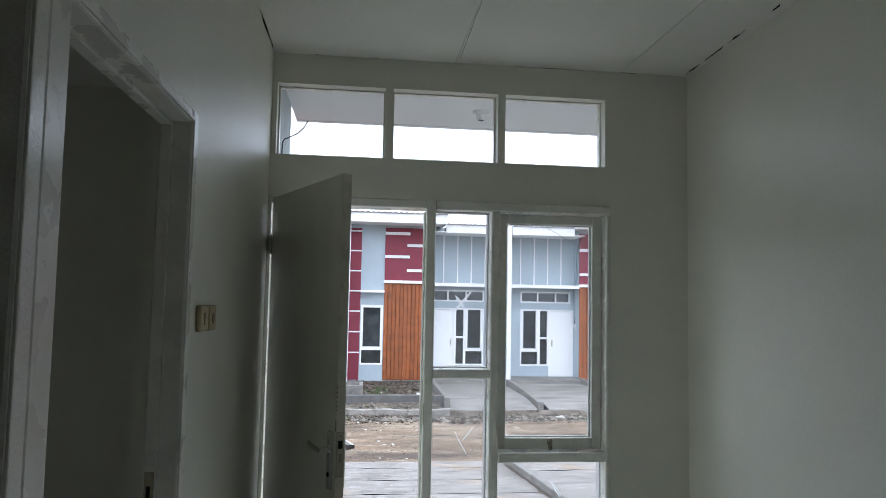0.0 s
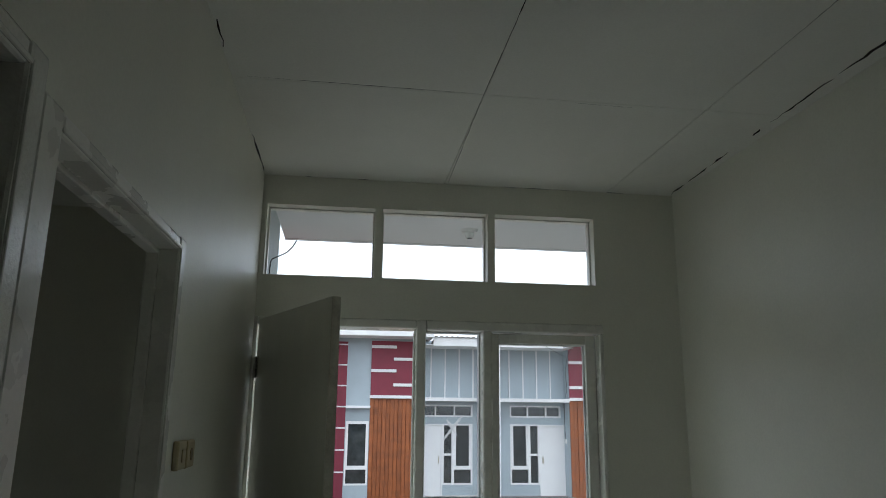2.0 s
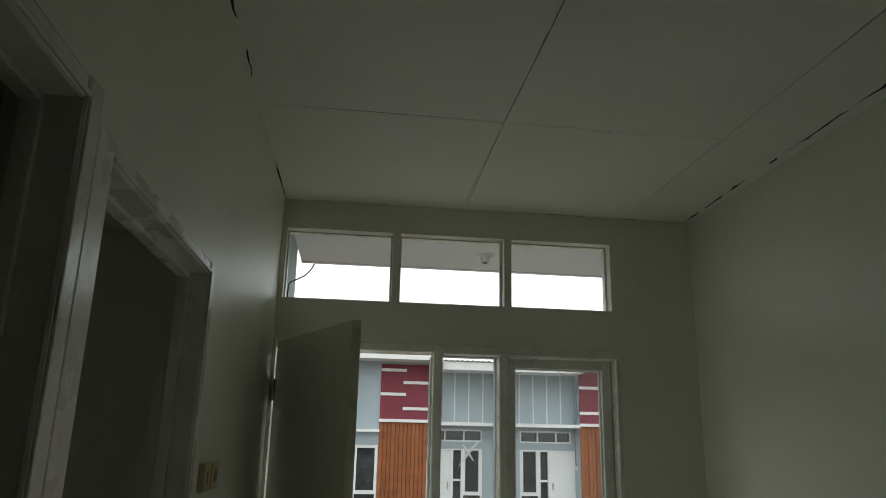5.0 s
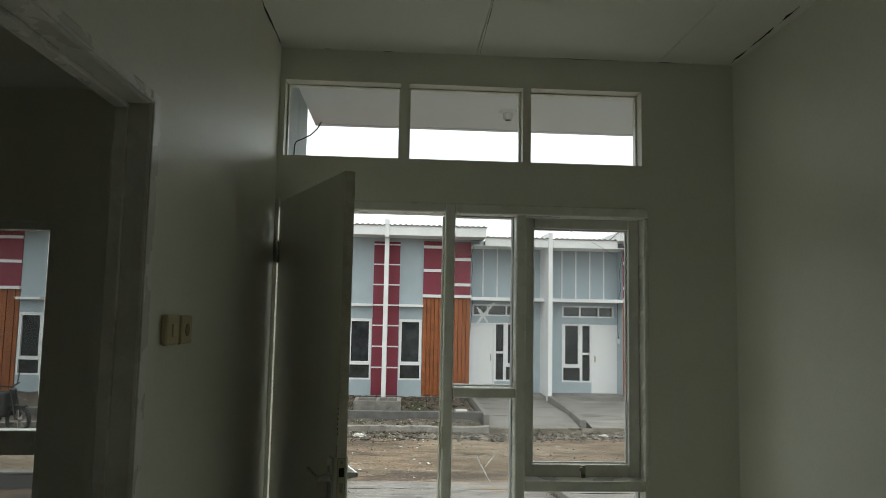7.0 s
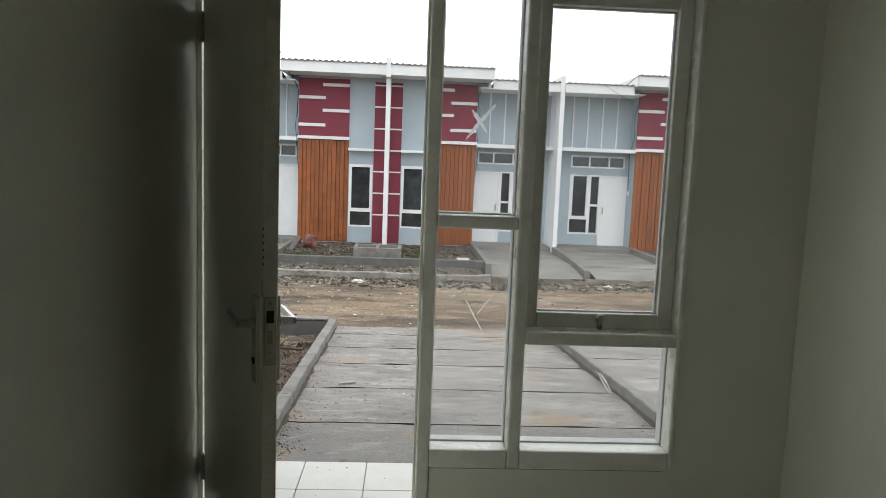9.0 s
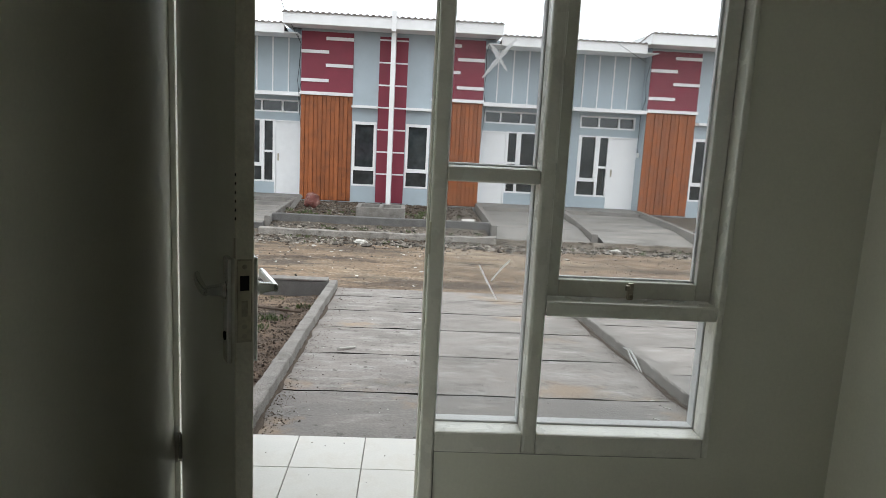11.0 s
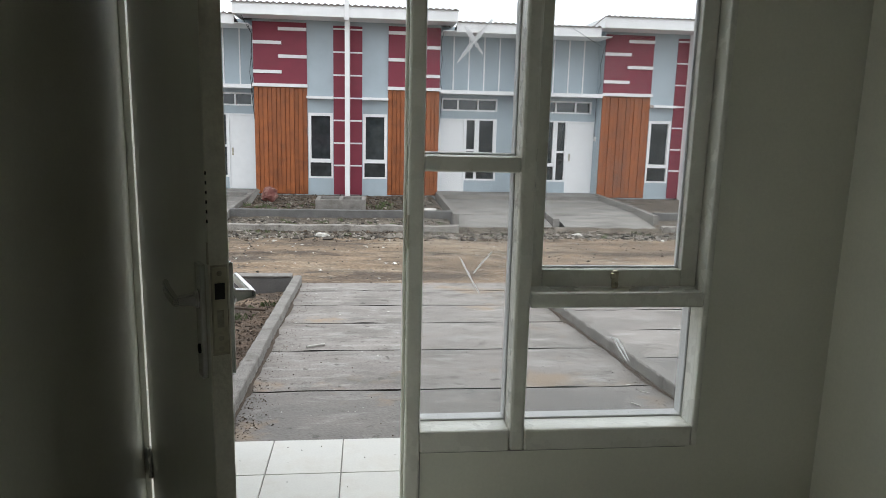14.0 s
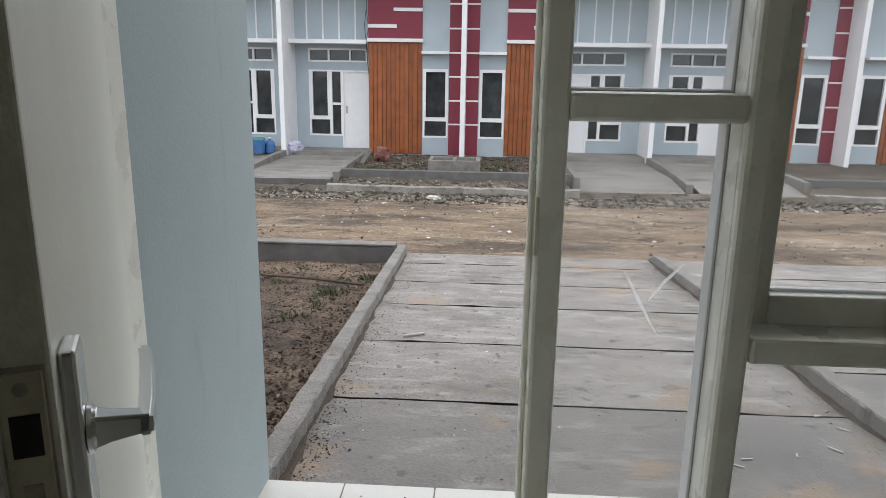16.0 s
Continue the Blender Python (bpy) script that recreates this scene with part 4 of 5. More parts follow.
# ---- the row of houses across the lane ----
def house_unit():
    """One house of the row, from its party fin at x = 0 to the porch fin at x = U; front plane y = 0, floor z = 0."""
    h = thing("row_house", "pale blue row house with maroon and wood cladding", "house", group="houses across the lane")
    Z = lambda v: v - HZ
    # walls
    bm = bmesh.new()
    wall_cells(bm, "y", 0.0, 0.12, 0.0, 2.45, -0.35, Z(3.80), [(0.40, 1.05, Z(-0.335), Z(1.41))])
    part("wall", bm, M_BLUE, h, "pale blue plaster wall")
    part("wall", box(2.33, 2.45, 0.12, 0.52, -0.3, Z(3.8)), M_BLUE, h, "pale blue plaster wall")
    bm = bmesh.new()
    wall_cells(bm, "y", 0.52, 0.64, 2.33, U, -0.3, Z(3.8), [(2.455, 3.25, 0.05, 2.09), (3.25, 4.15, 0.37, 2.10), (2.57, 4.15, 2.30, 2.65)])
    part("wall", bm, M_BLUE, h, "pale blue plaster wall")
    part("room_back", box(0.1, U, 2.2, 2.25, -0.3, Z(3.8)), M_DARK, h, "black sheet standing for the unlit rooms")
    # red strip with white lines
    part("red_strip", box(0.045, 0.38, -0.02, 0.0, -0.02, Z(3.66), 0.003), M_RED, h, "maroon painted strip")
    for z in (3.574, 2.99, 2.40, 1.81, 1.22, 0.62, 0.02):
        part("strip_line", box(0.045, 0.382, -0.028, -0.02, Z(z) - 0.02, Z(z) + 0.02), M_TRIM, h)
    # fin
    fin = box(-0.06, 0.06, -0.70, 0.0, -0.25, Z(3.70), 0.005)
    add_box(fin, -0.06, 0.06, -0.965, 0.0, Z(3.70), Z(4.20), 0.005)
    part("party_fin", fin, M_TRIM, h, "white party fin")
    part("porch_fin", box(U - 0.06, U + 0.06, -0.70, 0.52, -0.25, Z(3.97), 0.006), M_TRIM, h, "white porch fin")
    # red panel
    part("red_panel", box(1.07, 2.45, -0.03, 0.0, Z(2.14), Z(3.70), 0.004), M_RED, h, "maroon painted panel")
    for a, b, z in ((1.07, 1.80, 3.53), (1.72, 2.45, 3.18), (1.07, 1.80, 2.84), (1.72, 2.45, 2.44)):
        part("panel_stripe", box(a, b, -0.07, -0.03, Z(z) - 0.042, Z(z) + 0.042, 0.003), M_TRIM, h)
    part("ledge", box(1.05, 2.47, -0.12, 0.0, Z(2.055), Z(2.14), 0.004), M_TRIM, h, "white ledge")
    part("canopy", box(0.38, 1.07, -0.28, 0.0, Z(1.77), Z(1.84), 0.004), M_TRIM, h, "white canopy over the window")
    # wood cladding
    back = part("cladding", box(1.07, 2.45, -0.012, 0.0, -0.02, Z(2.055)), M_WOODBACK, h)
    n = 12
    w = 1.38 / n
    for k in range(n):
        x0 = 1.07 + k * w
        if k % 2:
            part("slat", box(x0 + 0.002, x0 + w - 0.002, -0.048, -0.012, -0.01, Z(2.05), 0.008), M_WOOD, back)
        else:
            part("slat", box(x0 + 0.004, x0 + w - 0.004, -0.028, -0.012, -0.01, Z(2.05), 0.008), M_WOOD, back)

    def far_window(x0, x1, z0, z1, yf, cells):
        wn_ = part("window", box(x0, x1, yf + 0.075, yf + 0.085, z0, z1), M_DARKGLASS, h, "white framed dark window")
        bw = 0.045
        part("frame", box(x0, x0 + bw, yf - 0.01, yf + 0.07, z0, z1, 0.003), M_WINWHITE, wn_)
        part("frame", box(x1 - bw, x1, yf - 0.01, yf + 0.07, z0, z1, 0.003), M_WINWHITE, wn_)
        part("frame", box(x0 + bw, x1 - bw, yf - 0.01, yf + 0.07, z1 - bw, z1, 0.003), M_WINWHITE, wn_)
        part("frame", box(x0 + bw, x1 - bw, yf - 0.01, yf + 0.07, z0, z0 + bw, 0.003), M_WINWHITE, wn_)
        for a, b, c, d in cells:
            part("rail", box(a, b, yf - 0.008, yf + 0.068, c, d, 0.003), M_WINWHITE, wn_)
        return wn_
    far_window(0.40, 1.05, Z(-0.335), Z(1.41), 0.0, [(0.445, 1.005, Z(0.09), Z(0.19)), (0.445, 0.475, Z(0.19), Z(1.365)), (0.975, 1.005, Z(0.19), Z(1.365)), (0.475, 0.975, Z(1.33), Z(1.365))])
    far_window(3.25, 4.15, 0.37, 2.10, 0.52, [(3.525, 3.60, 0.415, 2.055), (3.295, 3.525, 1.19, 1.25), (3.60, 4.105, 0.80, 0.90), (3.60, 3.655, 0.90, 2.055), (4.05, 4.105, 0.90, 2.055)])
    far_window(2.57, 4.15, 2.30, 2.65, 0.52, [(3.01, 3.055, 2.345, 2.605), (3.58, 3.625, 2.345, 2.605)])
    d = part("door", box(2.455, 3.25, 0.55, 0.60, 0.05, 2.09, 0.003), M_WINWHITE, h, "plain white door")
    part("frame", box(3.21, 3.25, 0.505, 0.55, 0.05, 2.09, 0.003), M_WINWHITE, d)
    part("frame", box(2.455, 3.21, 0.505, 0.55, 2.05, 2.09, 0.003), M_WINWHITE, d)
    part("handle", box(3.12, 3.16, 0.52, 0.55, 0.97, 1.17, 0.004), M_BRASS, d, "dull grey door handle")
    # porch canopy, upper wall battens
    part("porch_canopy", box(2.47, U - 0.05, -0.12, 0.52, Z(2.0), Z(2.10), 0.004), M_TRIM, h, "white porch canopy")
    for k in range(1, 5):
        x = 2.45 + 2.14 * k / 5
        part("batten", box(x - 0.018, x + 0.018, 0.49, 0.52, Z(2.10), Z(3.62)), M_TRIM, h)
    part("porch_floor", box(2.40, U - 0.05, -0.45, 0.55, -0.25, 0.05, 0.006), M_CONC2, h, "grey porch floor")
    # roofs: raised over the bedroom, lower over the porch; both fall away to the rear
    part("soffit", box(0.0, 2.76, -0.88, 0.0, Z(3.77), Z(3.79)), M_SOFFIT, h)
    part("fascia", box(0.0, 2.78, -0.92, -0.88, Z(3.76), Z(4.03), 0.004), M_TRIM, h, "white fascia board")
    part("fascia", box(2.76, 2.80, -0.88, 2.4, Z(3.76), Z(4.03), 0.004), M_TRIM, h, "white fascia board")
    part("soffit", box(2.47, U, -0.62, 0.52, Z(3.56), Z(3.58)), M_SOFFIT, h)
    part("fascia", box(2.80, U, -0.66, -0.62, Z(3.54), Z(3.78), 0.004), M_TRIM, h, "white fascia board")
    roof_bm = bmesh.new()
    for (a, b, y0, z0) in ((0.0, 2.82, -0.95, 4.035), (2.82, U, -0.69, 3.785)):
        k = int(round((b - a) / 0.155))
        for i in range(k):
            xa = a + (b - a) * i / k
            xb = a + (b - a) * (i + 1) / k
            top = []
            for s in range(7):
                f = s / 6
                zz = 0.010 + 0.030 * math.sin(math.pi * min(1, f * 1.35)) if f < 0.74 else 0.012 - 0.012 * math.sin(math.pi * (f - 0.74) / 0.26)
                x = xa + (xb - xa) * f
                top.append([roof_bm.verts.new((x, y0, Z(z0) + zz)), roof_bm.verts.new((x, 2.6, Z(z0) + zz - 0.55)), roof_bm.verts.new((x, y0, Z(z0) + zz - 0.02 - (zz if zz > 0 else 0) * 0.55))])
            for p, q in zip(top[:-1], top[1:]):
                roof_bm.faces.new((p[0], q[0], q[1], p[1]))
                roof_bm.faces.new((p[2], q[2], q[0], p[0]))
    rf = part("roof_tiles", roof_bm, M_ROOF, h, "grey wavy roof tiles")
    rf["kind"] = "stuff"
    part("meter_box", box(2.452, 2.50, 0.30, 0.40, 1.55, 1.68, 0.004), M_WHITEPL, h, "small grey meter box")
    cb = tube([(2.50, -0.55, Z(3.60)), (2.47, 0.02, Z(3.35)), (2.52, 0.10, Z(2.9)), (2.47, 0.12, Z(2.4)), (2.55, 0.2, Z(2.0)), (2.50, 0.33, 1.95), (2.475, 0.35, 1.66)], 0.008, 6)
    part("cable", cb, M_CABLE, h, "black hanging cable")
    return h


thing("overhead_cable", "thin black service cable running down to a roof edge", "cable", tube([(-4.0, 16.6, 7.7), (-3.3, 16.62, 5.75), (-2.87, 16.64, 4.635), (-2.66, 16.66, 4.053), (-2.42, 16.7, 3.6), (-2.27, 16.75, 3.33), (-2.3, 16.85, 2.9), (-2.38, 17.0, 2.4), (-2.36, 17.2, 1.95), (-2.34, 17.45, 1.66)], 0.007, 6), M_CABLE)
thing("overhead_cable", "thin black service cable strung to the porch corner", "cable", tube([(5.35, 16.55, 4.02), (5.8, 16.58, 3.83), (6.4, 16.6, 3.5), (6.78, 16.64, 3.3)], 0.005, 6), M_CABLE)
unit = house_unit()
unit.matrix_world = Matrix.Translation((HX, HY, HZ))
mirror_parts = {}


def mirrored(src, m):
    """The unit with left and right exchanged, on meshes of its own."""
    made = {}
    for o in (src, *src.children_recursive):
        c = o.copy()
        if o.data:
            key = o.data.name
            if key not in mirror_parts:
                d = o.data.copy()
                d.transform(Matrix.Diagonal((-1, 1, 1, 1)))
                d.flip_normals()
                mirror_parts[key] = d
            c.data = mirror_parts[key]
        scene.collection.objects.link(c)
        c.parent = made.get(o.parent)
        made[o] = c
    made[src].matrix_basis = m
    return made[src]


left_unit = mirrored(unit, Matrix.Translation((HX - 0.0, HY, HZ)))
for o in list(left_unit.children):
    if o.name.startswith(("party_fin", "porch_fin")):
        bpy.data.objects.remove(o)
CENTRE = {-2: -18.35, -1: -9.11, 0: HX, 1: 9.56, 2: 18.94}
for k in (-1, 1, -2, 2):
    copy_thing(unit, Matrix.Translation((CENTRE[k], HY, HZ)))
    copy_thing(left_unit, Matrix.Translation((CENTRE[k], HY, HZ)))


# ---- far gardens, ramps and kerbs ----
def far_z(y):
    return -0.80 if y > 14.2 else -0.80 - 0.17 * ((14.2 - y) / 1.6) ** 1.4


for k in (-1, 0, 1):
    cx = CENTRE[k]
    for s in (-1, 1):
        x0, x1 = sorted((cx + s * 2.52, cx + s * 4.58))
        flat = (k == 0 and s == -1) or k == -1
        ramp = thing("driveway", "pale concrete ramp up to the porch of a far house", "driveway", kind="structure")
        ys = [12.75, 13.9, 15.0, 16.0, 16.86]
        for a in range(4):
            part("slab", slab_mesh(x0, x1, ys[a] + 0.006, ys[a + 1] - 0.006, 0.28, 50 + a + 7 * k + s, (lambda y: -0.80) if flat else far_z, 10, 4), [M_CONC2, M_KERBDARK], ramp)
        # kerb along the garden side
        xa, xb = sorted((cx + s * 2.40, cx + s * 2.52))
        kerb("cement kerb beside a far driveway", xa, xb, 13.0, 17.2, (lambda y: -0.66 - 0.02 * max(0, 14.5 - y)), 0.45, 70 + k + s)
    kx0, kx1 = cx + 4.58, cx + 4.78
    kerb("cement kerb between two far driveways", kx0 + 0.03, kx1 - 0.03, 12.95, 16.6, (lambda y: -0.66 - (0.03 * max(0, 15.5 - y) ** 1.4)), 0.5, 80 + k)
    thing("garden_wall", "low cement front wall of a far garden", "low wall", rough_wall(cx - 2.52, cx + 2.45, 12.44, 12.60, -1.2, -0.872, 0.034, 5 + k), M_PALECEM, kind="structure")
    thing("garden_wall", "dark upper cement wall of a far garden", "low wall", rough_wall(cx - 2.40, cx + 2.40, 13.25, 13.37, -1.1, -0.66, 0.008, 9 + k), M_KERBDARK, kind="structure")

well = thing("cement_trough", "open grey cement box with two cells in the garden", "box")
wx0, wx1, wy0, wy1 = -0.49, 0.61, 13.55, 14.35
for nm, b in (("side", (wx0, wx1, wy0, wy0 + 0.09)), ("side", (wx0, wx1, wy1 - 0.09, wy1)), ("end", (wx0, wx0 + 0.09, wy0 + 0.09, wy1 - 0.09)), ("end", (wx1 - 0.09, wx1, wy0 + 0.09, wy1 - 0.09)), ("divider", (0.02, 0.10, wy0 + 0.09, wy1 - 0.09))):
    part(nm, box(*b, -0.95, -0.475, 0.008), M_KERB, well)

# ---- rubble, clods, litter, weeds ----
rng = np.random.default_rng(11)
spots = []
for _ in range(4200):
    x = rng.uniform(-14, 14)
    y = rng.normal(11.98, 0.24)
    s = abs(rng.normal(0.012, 0.03)) + 0.008
    spots.append((x, y, ground_z(x, y) + s * 0.2, min(s, 0.12)))
for _ in range(2600):
    x, y = rng.uniform(-12, 12), 6 + 5.6 * rng.random() ** 0.7
    s = abs(rng.normal(0.006, 0.010)) + 0.004
    spots.append((x, y, ground_z(x, y) + s * 0.2, s))
for _ in range(500):
    x, y = rng.uniform(-2.3, 2.4), rng.uniform(13.4, 17.0)
    s = abs(rng.normal(0.015, 0.015)) + 0.01
    spots.append((x, y, ground_z(x, y) + s * 0.3, s))
for _ in range(500):
    x, y = rng.uniform(-2.3, 2.4), rng.uniform(12.6, 13.2)
    s = abs(rng.normal(0.015, 0.015)) + 0.01
    spots.append((x, y, ground_z(x, y) + s * 0.3, s))
lumps("rubble", "broken stones and rubble along the far edge of the lane", "rubble", spots, M_STONE, 0.6, 2)
spots = []
for _ in range(15000):
    x, y = -0.15 - 2.9 * rng.random() ** 1.3, 0.95 + 4.6 * rng.random() ** 1.5
    s = abs(rng.normal(0.003, 0.010)) * (1.15 - 0.13 * y) + 0.003
    spots.append((x, y, ground_z(x, y) + s * 0.3, s))
for _ in range(5200):
    x, y = rng.uniform(-12, 12), rng.choice([rng.normal(11.9, 0.3), rng.uniform(6.0, 11.6), rng.normal(12.33, 0.07)], p=[0.5, 0.22, 0.28])
    s = abs(rng.normal(0.006, 0.020 if y > 11.2 else 0.006)) + 0.003
    spots.append((x, y, ground_z(x, y) + s * 0.2, s))
for _ in range(2600):
    x, y = rng.uniform(-2.2, 2.4), rng.uniform(13.4, 17.1)
    s = abs(rng.normal(0.012, 0.02)) + 0.006
    spots.append((x, y, ground_z(x, y) + s * 0.3, s))
lumps("soil_clods", "dark lumps of dug garden soil", "soil", spots, M_CLOD, 0.7, 3)
spots = []
for _ in range(2200):
    side = rng.random()
    x = 0.0 + abs(rng.normal(0, 0.10)) if side < 0.55 else (2.375 - abs(rng.normal(0, 0.10)) if side < 0.75 else rng.uniform(0, 2.3))
    y = 0.9 + 4.8 * rng.random() if side > 0.25 else 0.9 + abs(rng.normal(0, 0.45))
    s = abs(rng.normal(0.0006, 0.0026)) + 0.0012
    spots.append((x, min(y, 5.7), drive_z(min(y, 5.7)) + s * 0.3, s))
for _ in range(3000):
    x, y = 2.375 - abs(rng.normal(0, 0.06)), rng.uniform(1.0, 5.6)
    s = rng.uniform(0.0015, 0.004)
    spots.append((x, y, drive_z(y) + s * 0.3, s))
for _ in range(26):
    s = rng.uniform(0.0015, 0.005)
    spots.append((rng.uniform(0.05, 0.8), rng.uniform(0.15, 0.86), -0.0215 + s * 0.3, s))
lumps("grit", "dark grit and crumbs on the concrete driveway", "grit", spots, M_CLOD, 0.6, 4)
spots = []
for _ in range(240):
    x, y = rng.uniform(0.05, 2.25), rng.uniform(1.0, 5.5)
    spots.append((x, y, drive_z(y) + 0.002, 0.002 + 0.008 * rng.random() ** 2))
for _ in range(16):
    x, y = rng.uniform(2.5, 4.5), rng.uniform(1.3, 5.5)
    spots.append((x, y, drive_z(y) + 0.004, rng.uniform(0.006, 0.016)))
lumps("plaster_crumbs", "pale plaster crumbs on the concrete", "debris", spots, M_LITTER, 0.35, 5)
spots = []
for _ in range(1100):
    x, y = rng.uniform(-10, 10), rng.choice([rng.normal(11.9, 0.35), rng.uniform(6.3, 11.5), rng.uniform(13.5, 17)], p=[0.5, 0.35, 0.15])
    s = abs(rng.normal(0.006, 0.015)) + 0.007
    spots.append((x, y, ground_z(x, y) + s * 0.15, s))
lumps("litter", "pale scraps of paper and broken plaster on the lane", "litter", spots, M_LITTER, 0.25, 6)


def weeds(name, label, spots, seed):
    r = np.random.default_rng(seed)
    vs, fs = [], []
    for x, y, z, s in spots:
        for _ in range(14):
            a, lean, hgt = r.uniform(0, 6.28), r.uniform(0.1, 0.9), s * r.uniform(0.5, 1.2)
            c, d = math.cos(a), math.sin(a)
            ox, oy = x + r.normal(0, s * 0.5), y + r.normal(0, s * 0.5)
            k, w = len(vs), s * 0.09
            vs += [(ox - d * w, oy + c * w, z), (ox + d * w, oy - c * w, z), (ox + c * lean * hgt * 0.5, oy + d * lean * hgt * 0.5, z + hgt * 0.7), (ox + c * lean * hgt, oy + d * lean * hgt, z + hgt * (1 - lean * 0.4))]
            fs += [(k, k + 1, k + 2), (k + 1, k + 3, k + 2)]
    me = bpy.data.meshes.new(name)
    me.from_pydata(vs, [], fs)
    me.materials.append(M_GRASS)
    return tagged(new(name, me), label, "weeds", kind="stuff")


ws = [(x, y, ground_z(x, y), rng.uniform(0.03, 0.07)) for x, y in [(rng.normal(-0.42, 0.10), rng.normal(4.0, 0.35)) for _ in range(14)] + [(rng.normal(-1.2, 0.35), rng.normal(4.9, 0.25)) for _ in range(16)]]
weeds("weeds", "sparse green weeds in the garden bed", ws, 1)
ws = [(x, y, ground_z(x, y), rng.uniform(0.05, 0.11)) for x, y in [(rng.normal(1.0, 0.35), rng.normal(14.5, 0.35)) for _ in range(22)] + [(rng.normal(-1.3, 0.5), rng.normal(14.6, 0.5)) for _ in range(14)]]
weeds("weeds", "patchy weeds in the far garden", ws, 2)
ws = [(x, y, ground_z(x, y), rng.uniform(0.03, 0.08)) for x, y in [(rng.uniform(-9, 9), rng.normal(12.2, 0.15)) for _ in range(60)] + [(rng.uniform(-2.2, 2.3), rng.normal(12.85, 0.12)) for _ in range(26)]]
weeds("weeds", "low dusty weeds along the far edge of the lane", ws, 3)

def dirt_strip(x0, side, y0, y1, seed, skew=0.0):
    """A low uneven bank of washed soil lying against a kerb on the concrete."""
    r_ = np.random.default_rng(seed)
    bm = bmesh.new()
    rows = []
    n = 90
    for k in range(n + 1):
        y = y0 + (y1 - y0) * k / n
        w = 0.006 + 0.030 * max(0, 0.5 + noise.noise((y * 2.1, seed, 0.3)) + 0.5 * noise.noise((y * 7.0, seed, 1.3)))
        h = 0.006 + 0.014 * abs(noise.noise((y * 5.0, seed, 7.7)))
        z = drive_z(y)
        xk = x0 + skew * (y - y0) / (y1 - y0)
        rows.append([bm.verts.new((xk - side * 0.004, y, z + h * 1.3)), bm.verts.new((xk + side * w * 0.45, y, z + h * 0.7 + r_.uniform(0, 0.004))), bm.verts.new((xk + side * w, y + r_.normal(0, 0.008), z - 0.003))])
    for a, b in zip(rows[:-1], rows[1:]):
        for i_ in range(2):
            bm.faces.new((a[i_], a[i_ + 1], b[i_ + 1], b[i_]))
    bmesh.ops.recalc_face_normals(bm, faces=bm.faces[:])
    return tagged(new("washed_soil", mesh_of("washed_soil", bm, M_CLOD)), "dark soil washed against the kerb on the concrete", "soil", kind="stuff")


dirt_strip(0.005, 1, 0.9, 5.7, 1, -0.075)
dirt_strip(2.382, -1, 1.2, 5.7, 2, -0.02)

# ---- small things on the ground ----
thing("wooden_stick", "pale short stick lying on the concrete", "stick", tube([(0.235, 2.79, drive_z(2.79) + 0.010), (0.36, 2.86, drive_z(2.86) + 0.012)], 0.008, 8), M_LITTER)
thing("wooden_lath", "thin weathered lath lying across the garden bed", "lath", tube([(-1.15, 4.42, -0.37), (-0.75, 4.38, -0.375), (-0.25, 4.22, -0.37)], 0.012, 6), M_CLOD)
for x, y, ang, ln in ((1.62, 1.22, 60, 0.05), (1.68, 1.27, -25, 0.055), (1.74, 1.33, 10, 0.05), (2.13, 1.45, -50, 0.06), (2.26, 1.66, -40, 0.05), (2.22, 1.80, 20, 0.035), (1.95, 1.38, 75, 0.03)):
    sp_bm = box(-ln / 2, ln / 2, -0.0035, 0.0035, 0.0, 0.006, 0.0015)
    thing("wood_splinter", "pale wood splinter lying on the dark concrete", "splinter", sp_bm, M_LITTER, group="splinters by the kerb", at=pose(x, y, drive_z(y) + 0.001, 0, 0, ang))
for x, y, r, lab in ((-0.45, 1.55, 0.03, "crumpled white paper scrap on the soil"), (-0.62, 1.75, 0.025, "small white paper scrap on the soil")):
    bm = bmesh.new()
    bmesh.ops.create_icosphere(bm, subdivisions=2, radius=r)
    for v in bm.verts:
        v.co = v.co * (1 + 0.4 * noise.noise(v.co * 60)) * Vector((1.2, 0.9, 0.5)).length / 1.5
    bmesh.ops.translate(bm, verts=bm.verts[:], vec=(x, y, ground_z(x, y) + r * 0.6))
    thing("paper_scrap", lab, "scrap", bm, M_LITTER)


def blob(x, y, z, rx, ry, rz, seed, crumple=0.25, freq=4.0):
    bm = bmesh.new()
    bmesh.ops.create_icosphere(bm, subdivisions=3, radius=1.0)
    for v in bm.verts:
        k = 1 + crumple * noise.noise(v.co * freq * 0.5 + Vector((seed, 0, 0))) + crumple * 0.5 * noise.noise(v.co * freq + Vector((0, seed, 0)))
        v.co = Vector((v.co.x * rx * k + x, v.co.y * ry * k + y, max(-0.98, v.co.z) * rz * k + z + rz))
    return bm


thing("sack", "tied red and brown sack on the garden soil", "sack", blob(-1.75, 15.6, -0.82, 0.20, 0.17, 0.20, 2), M_SACK)
thing("broken_board", "pale broken board leaning on a kerb", "board", at=pose(-2.13, 15.0, -0.72, 0, 35, 20), bm=box(-0.05, 0.05, -0.02, 0.02, -0.05, 0.36, 0.005), material=M_KERB)
thing("cement_bag", "crushed pale paper bag on the rubble", "bag", blob(-0.25, 11.95, -1.04, 0.12, 0.06, 0.045, 5, 0.6), M_LITTER)
thing("cement_bag", "crushed white bag by the ramp", "bag", blob(5.0, 12.0, -1.04, 0.14, 0.07, 0.05, 8, 0.6), M_LITTER)
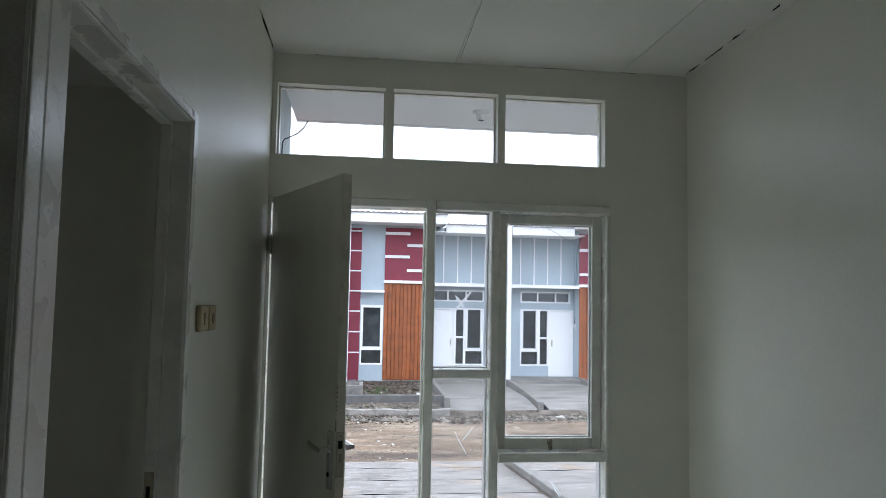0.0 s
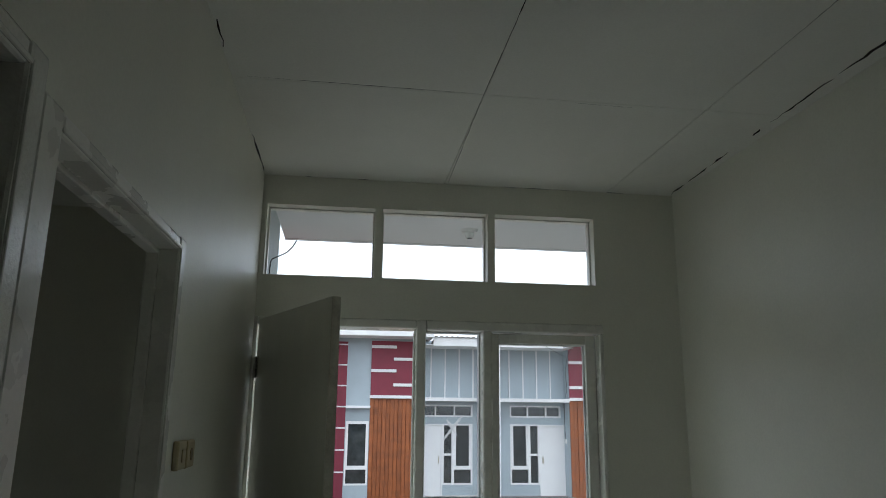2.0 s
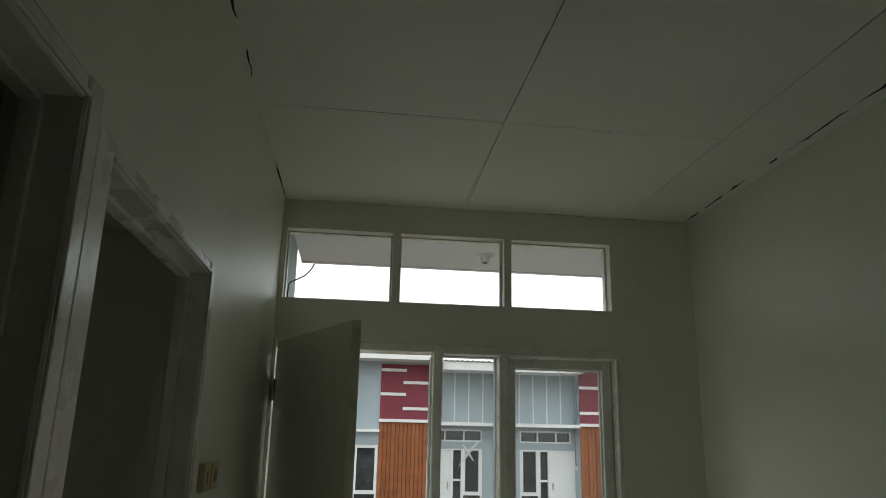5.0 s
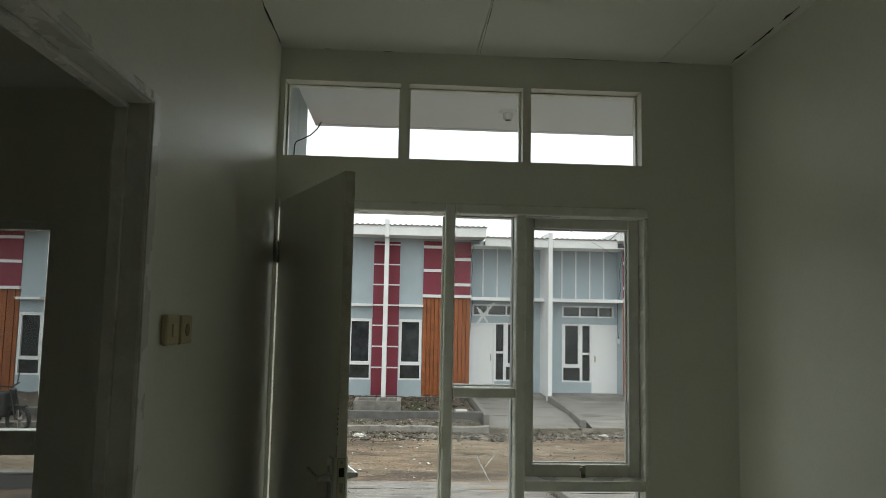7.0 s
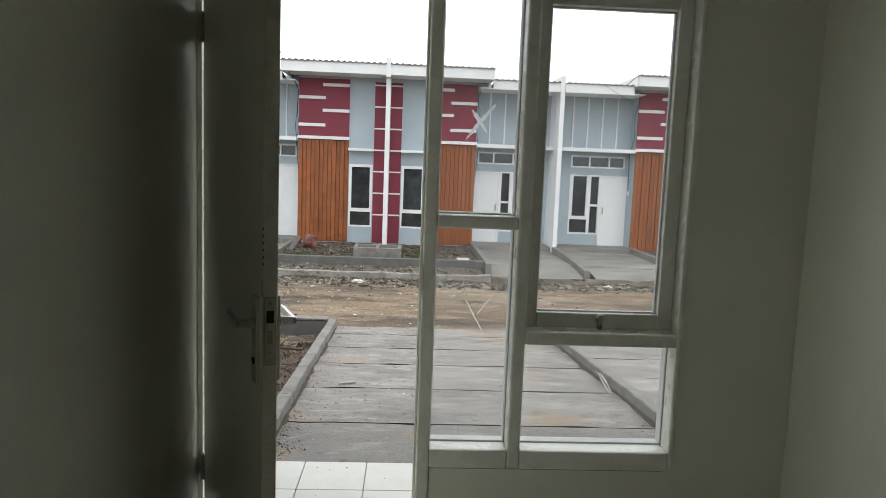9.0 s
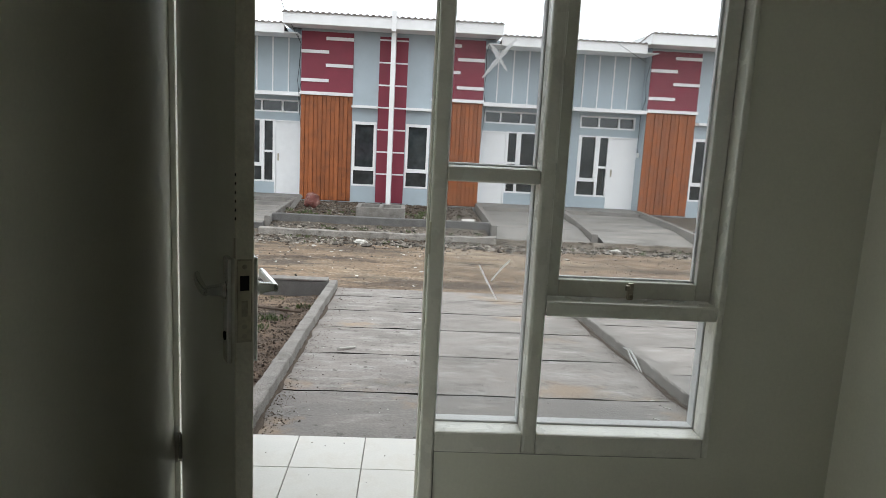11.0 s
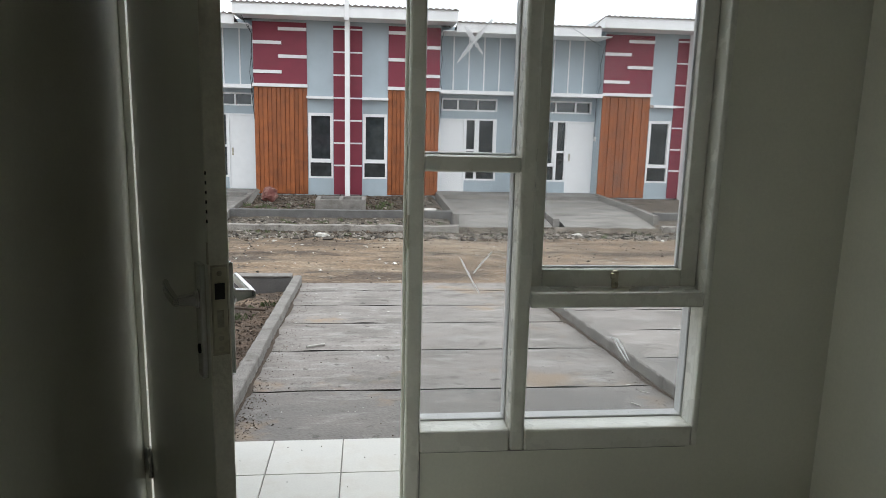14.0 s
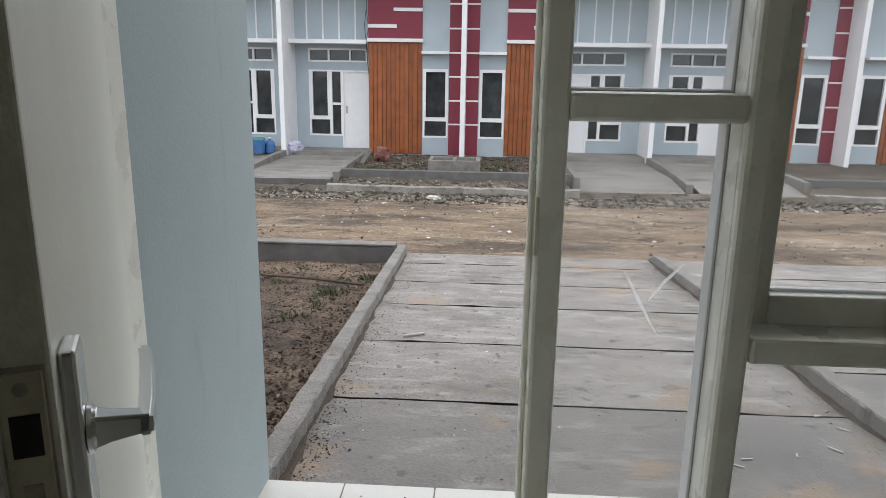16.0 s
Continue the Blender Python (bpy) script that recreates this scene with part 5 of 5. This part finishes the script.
thing("white_board", "white board scrap lying by the garden wall", "board", at=pose(2.05, 13.6, -0.72, 12, 0, 8), bm=box(-0.14, 0.14, -0.1, 0.1, 0.0, 0.05, 0.01), material=M_LITTER)
thing("plastic_sheet", "lilac plastic sheet heaped by the porch fin", "sheet", blob(-4.25, 16.9, -0.78, 0.22, 0.15, 0.16, 3, 0.5), M_LILAC)


def water_bottle(x, y, z, material, label, h=0.36, r=0.13):
    t = thing("water_bottle", label, "bottle", at=pose(x, y, z))
    bm = bmesh.new()
    prof = [(0, r * 0.95), (0.02, r), (h * 0.3, r), (h * 0.33, r * 0.95), (h * 0.36, r), (h * 0.66, r), (h * 0.82, r * 0.7), (h * 0.9, r * 0.28), (h, r * 0.28)]
    for (za, ra), (zb, rb) in zip(prof[:-1], prof[1:]):
        cyl(bm, (0, 0, za), (0, 0, zb), ra, rb, 18)
    smooth(part("bottle_body", bm, material, t))
    bm = bmesh.new()
    cyl(bm, (0, 0, h), (0, 0, h + 0.03), r * 0.3, r * 0.3, 14)
    part("cap", bm, M_WHITEPL, t)


water_bottle(-4.83, 16.75, -0.75, M_BLUEPLASTIC, "blue water bottle standing on the porch")
water_bottle(-5.10, 16.85, -0.75, M_BLUEPLASTIC, "blue water bottle standing on the porch", 0.34)
t = thing("bucket", "green lidded plastic bucket on the porch", "bucket", at=pose(-5.05, 16.55, -0.75))
bm = bmesh.new()
cyl(bm, (0, 0, 0), (0, 0, 0.34), 0.13, 0.16, 20)
smooth(part("bucket_body", bm, M_BLUEPLASTIC, t))
bm = bmesh.new()
cyl(bm, (0, 0, 0.34), (0, 0, 0.39), 0.17, 0.16, 20)
part("lid", bm, M_TEAL, t, "green lid")
bm = bmesh.new()
cyl(bm, (0, 0, 0), (0, 0, 0.18), 0.09, 0.11, 18)
thing("bucket", "small red plastic bucket on the porch", "bucket", bm, M_PLRED, at=pose(-5.3, 16.5, -0.75))


# ---- parked motorcycle by the lane ----
def motorcycle(m):
    b = thing("motorcycle", "dark motorcycle parked on its stand beside the lane", "motorcycle", at=m)
    for x in (-0.62, 0.62):
        bm = bmesh.new()
        for k in range(24):
            a0, a1 = 2 * math.pi * k / 24, 2 * math.pi * (k + 1) / 24
            cyl(bm, (x + 0.25 * math.cos(a0), 0, 0.29 + 0.25 * math.sin(a0)), (x + 0.25 * math.cos(a1), 0, 0.29 + 0.25 * math.sin(a1)), 0.04, seg=8)
        tyre = part("wheel", bm, M_BLACK, b)
        bm = bmesh.new()
        cyl(bm, (x, -0.05, 0.29), (x, 0.05, 0.29), 0.05, seg=12)
        for k in range(8):
            a = math.pi * k / 4
            cyl(bm, (x, 0, 0.29), (x + 0.22 * math.cos(a), 0, 0.29 + 0.22 * math.sin(a)), 0.008, seg=6)
        part("spokes", bm, M_CHROME, tyre)
    part("engine", box(-0.22, 0.18, -0.1, 0.1, 0.24, 0.5, 0.04), M_BLACK, b)
    part("seat", blob(-0.3, 0, 0.72, 0.36, 0.12, 0.06, 1, 0.05), M_BLACK, b)
    part("tail", box(-0.78, -0.2, -0.09, 0.09, 0.55, 0.72, 0.05), M_BLACK, b, "dark side panel")
    part("leg_shield", box(0.28, 0.42, -0.2, 0.2, 0.35, 0.85, 0.05), M_BLACK, b)
    part("fork", tube([(0.62, 0.08, 0.29), (0.45, 0.07, 0.9)], 0.016), M_BLACK, b)
    part("fork", tube([(0.62, -0.08, 0.29), (0.45, -0.07, 0.9)], 0.016), M_BLACK, b)
    part("handlebar", tube([(0.32, -0.33, 1.0), (0.42, 0, 0.95), (0.32, 0.33, 1.0)], 0.015), M_BLACK, b)
    part("headlight", blob(0.48, 0, 0.84, 0.05, 0.07, 0.05, 2, 0.02), M_DARKGLASS, b, "round headlight")
    part("front_mudguard", box(0.45, 0.8, -0.05, 0.05, 0.55, 0.59, 0.015), M_BLACK, b)
    part("exhaust", tube([(0.1, -0.14, 0.28), (-0.3, -0.16, 0.27), (-0.75, -0.17, 0.36)], 0.04), M_BLACK, b, "dark exhaust pipe")
    part("side_stand", tube([(-0.05, 0.1, 0.28), (-0.02, 0.24, 0.0)], 0.012), M_BLACK, b)
    part("mirror", tube([(0.34, 0.25, 1.0), (0.32, 0.3, 1.15), (0.30, 0.34, 1.2)], 0.012), M_BLACK, b)
    part("mirror", tube([(0.34, -0.25, 1.0), (0.32, -0.3, 1.15), (0.30, -0.34, 1.2)], 0.012), M_BLACK, b)


motorcycle(pose(-7.8, 12.0, -1.02, 0, 0, -12))
thing("garden_bucket", "white plastic pot lying in the near garden bed", "pot", blob(-3.0, 4.6, -0.45, 0.14, 0.12, 0.11, 4, 0.1), M_WHITEPL)

# ---- floor tiles ----
TW = 0.2985
tile_me = mesh_of("tile", box(-TW / 2 + 0.0024, TW / 2 - 0.0024, -TW / 2 + 0.0024, TW / 2 - 0.0024, -0.008, 0.0, 0.0012), M_TILE)


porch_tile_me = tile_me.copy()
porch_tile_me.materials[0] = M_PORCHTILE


def lay(parent, xs, ys, z, me):
    for x in xs:
        for y in ys:
            o = new("tile", me)
            o.parent = parent
            o.location = (x, y, z)


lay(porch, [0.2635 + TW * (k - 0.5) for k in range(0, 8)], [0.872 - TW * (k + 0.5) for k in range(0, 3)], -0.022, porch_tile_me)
lay(floor, [0.2635 + TW * (k - 0.5) for k in range(0, 8)], [0.085 - TW * (k + 0.5) for k in range(0, 21)], 0.0, tile_me)
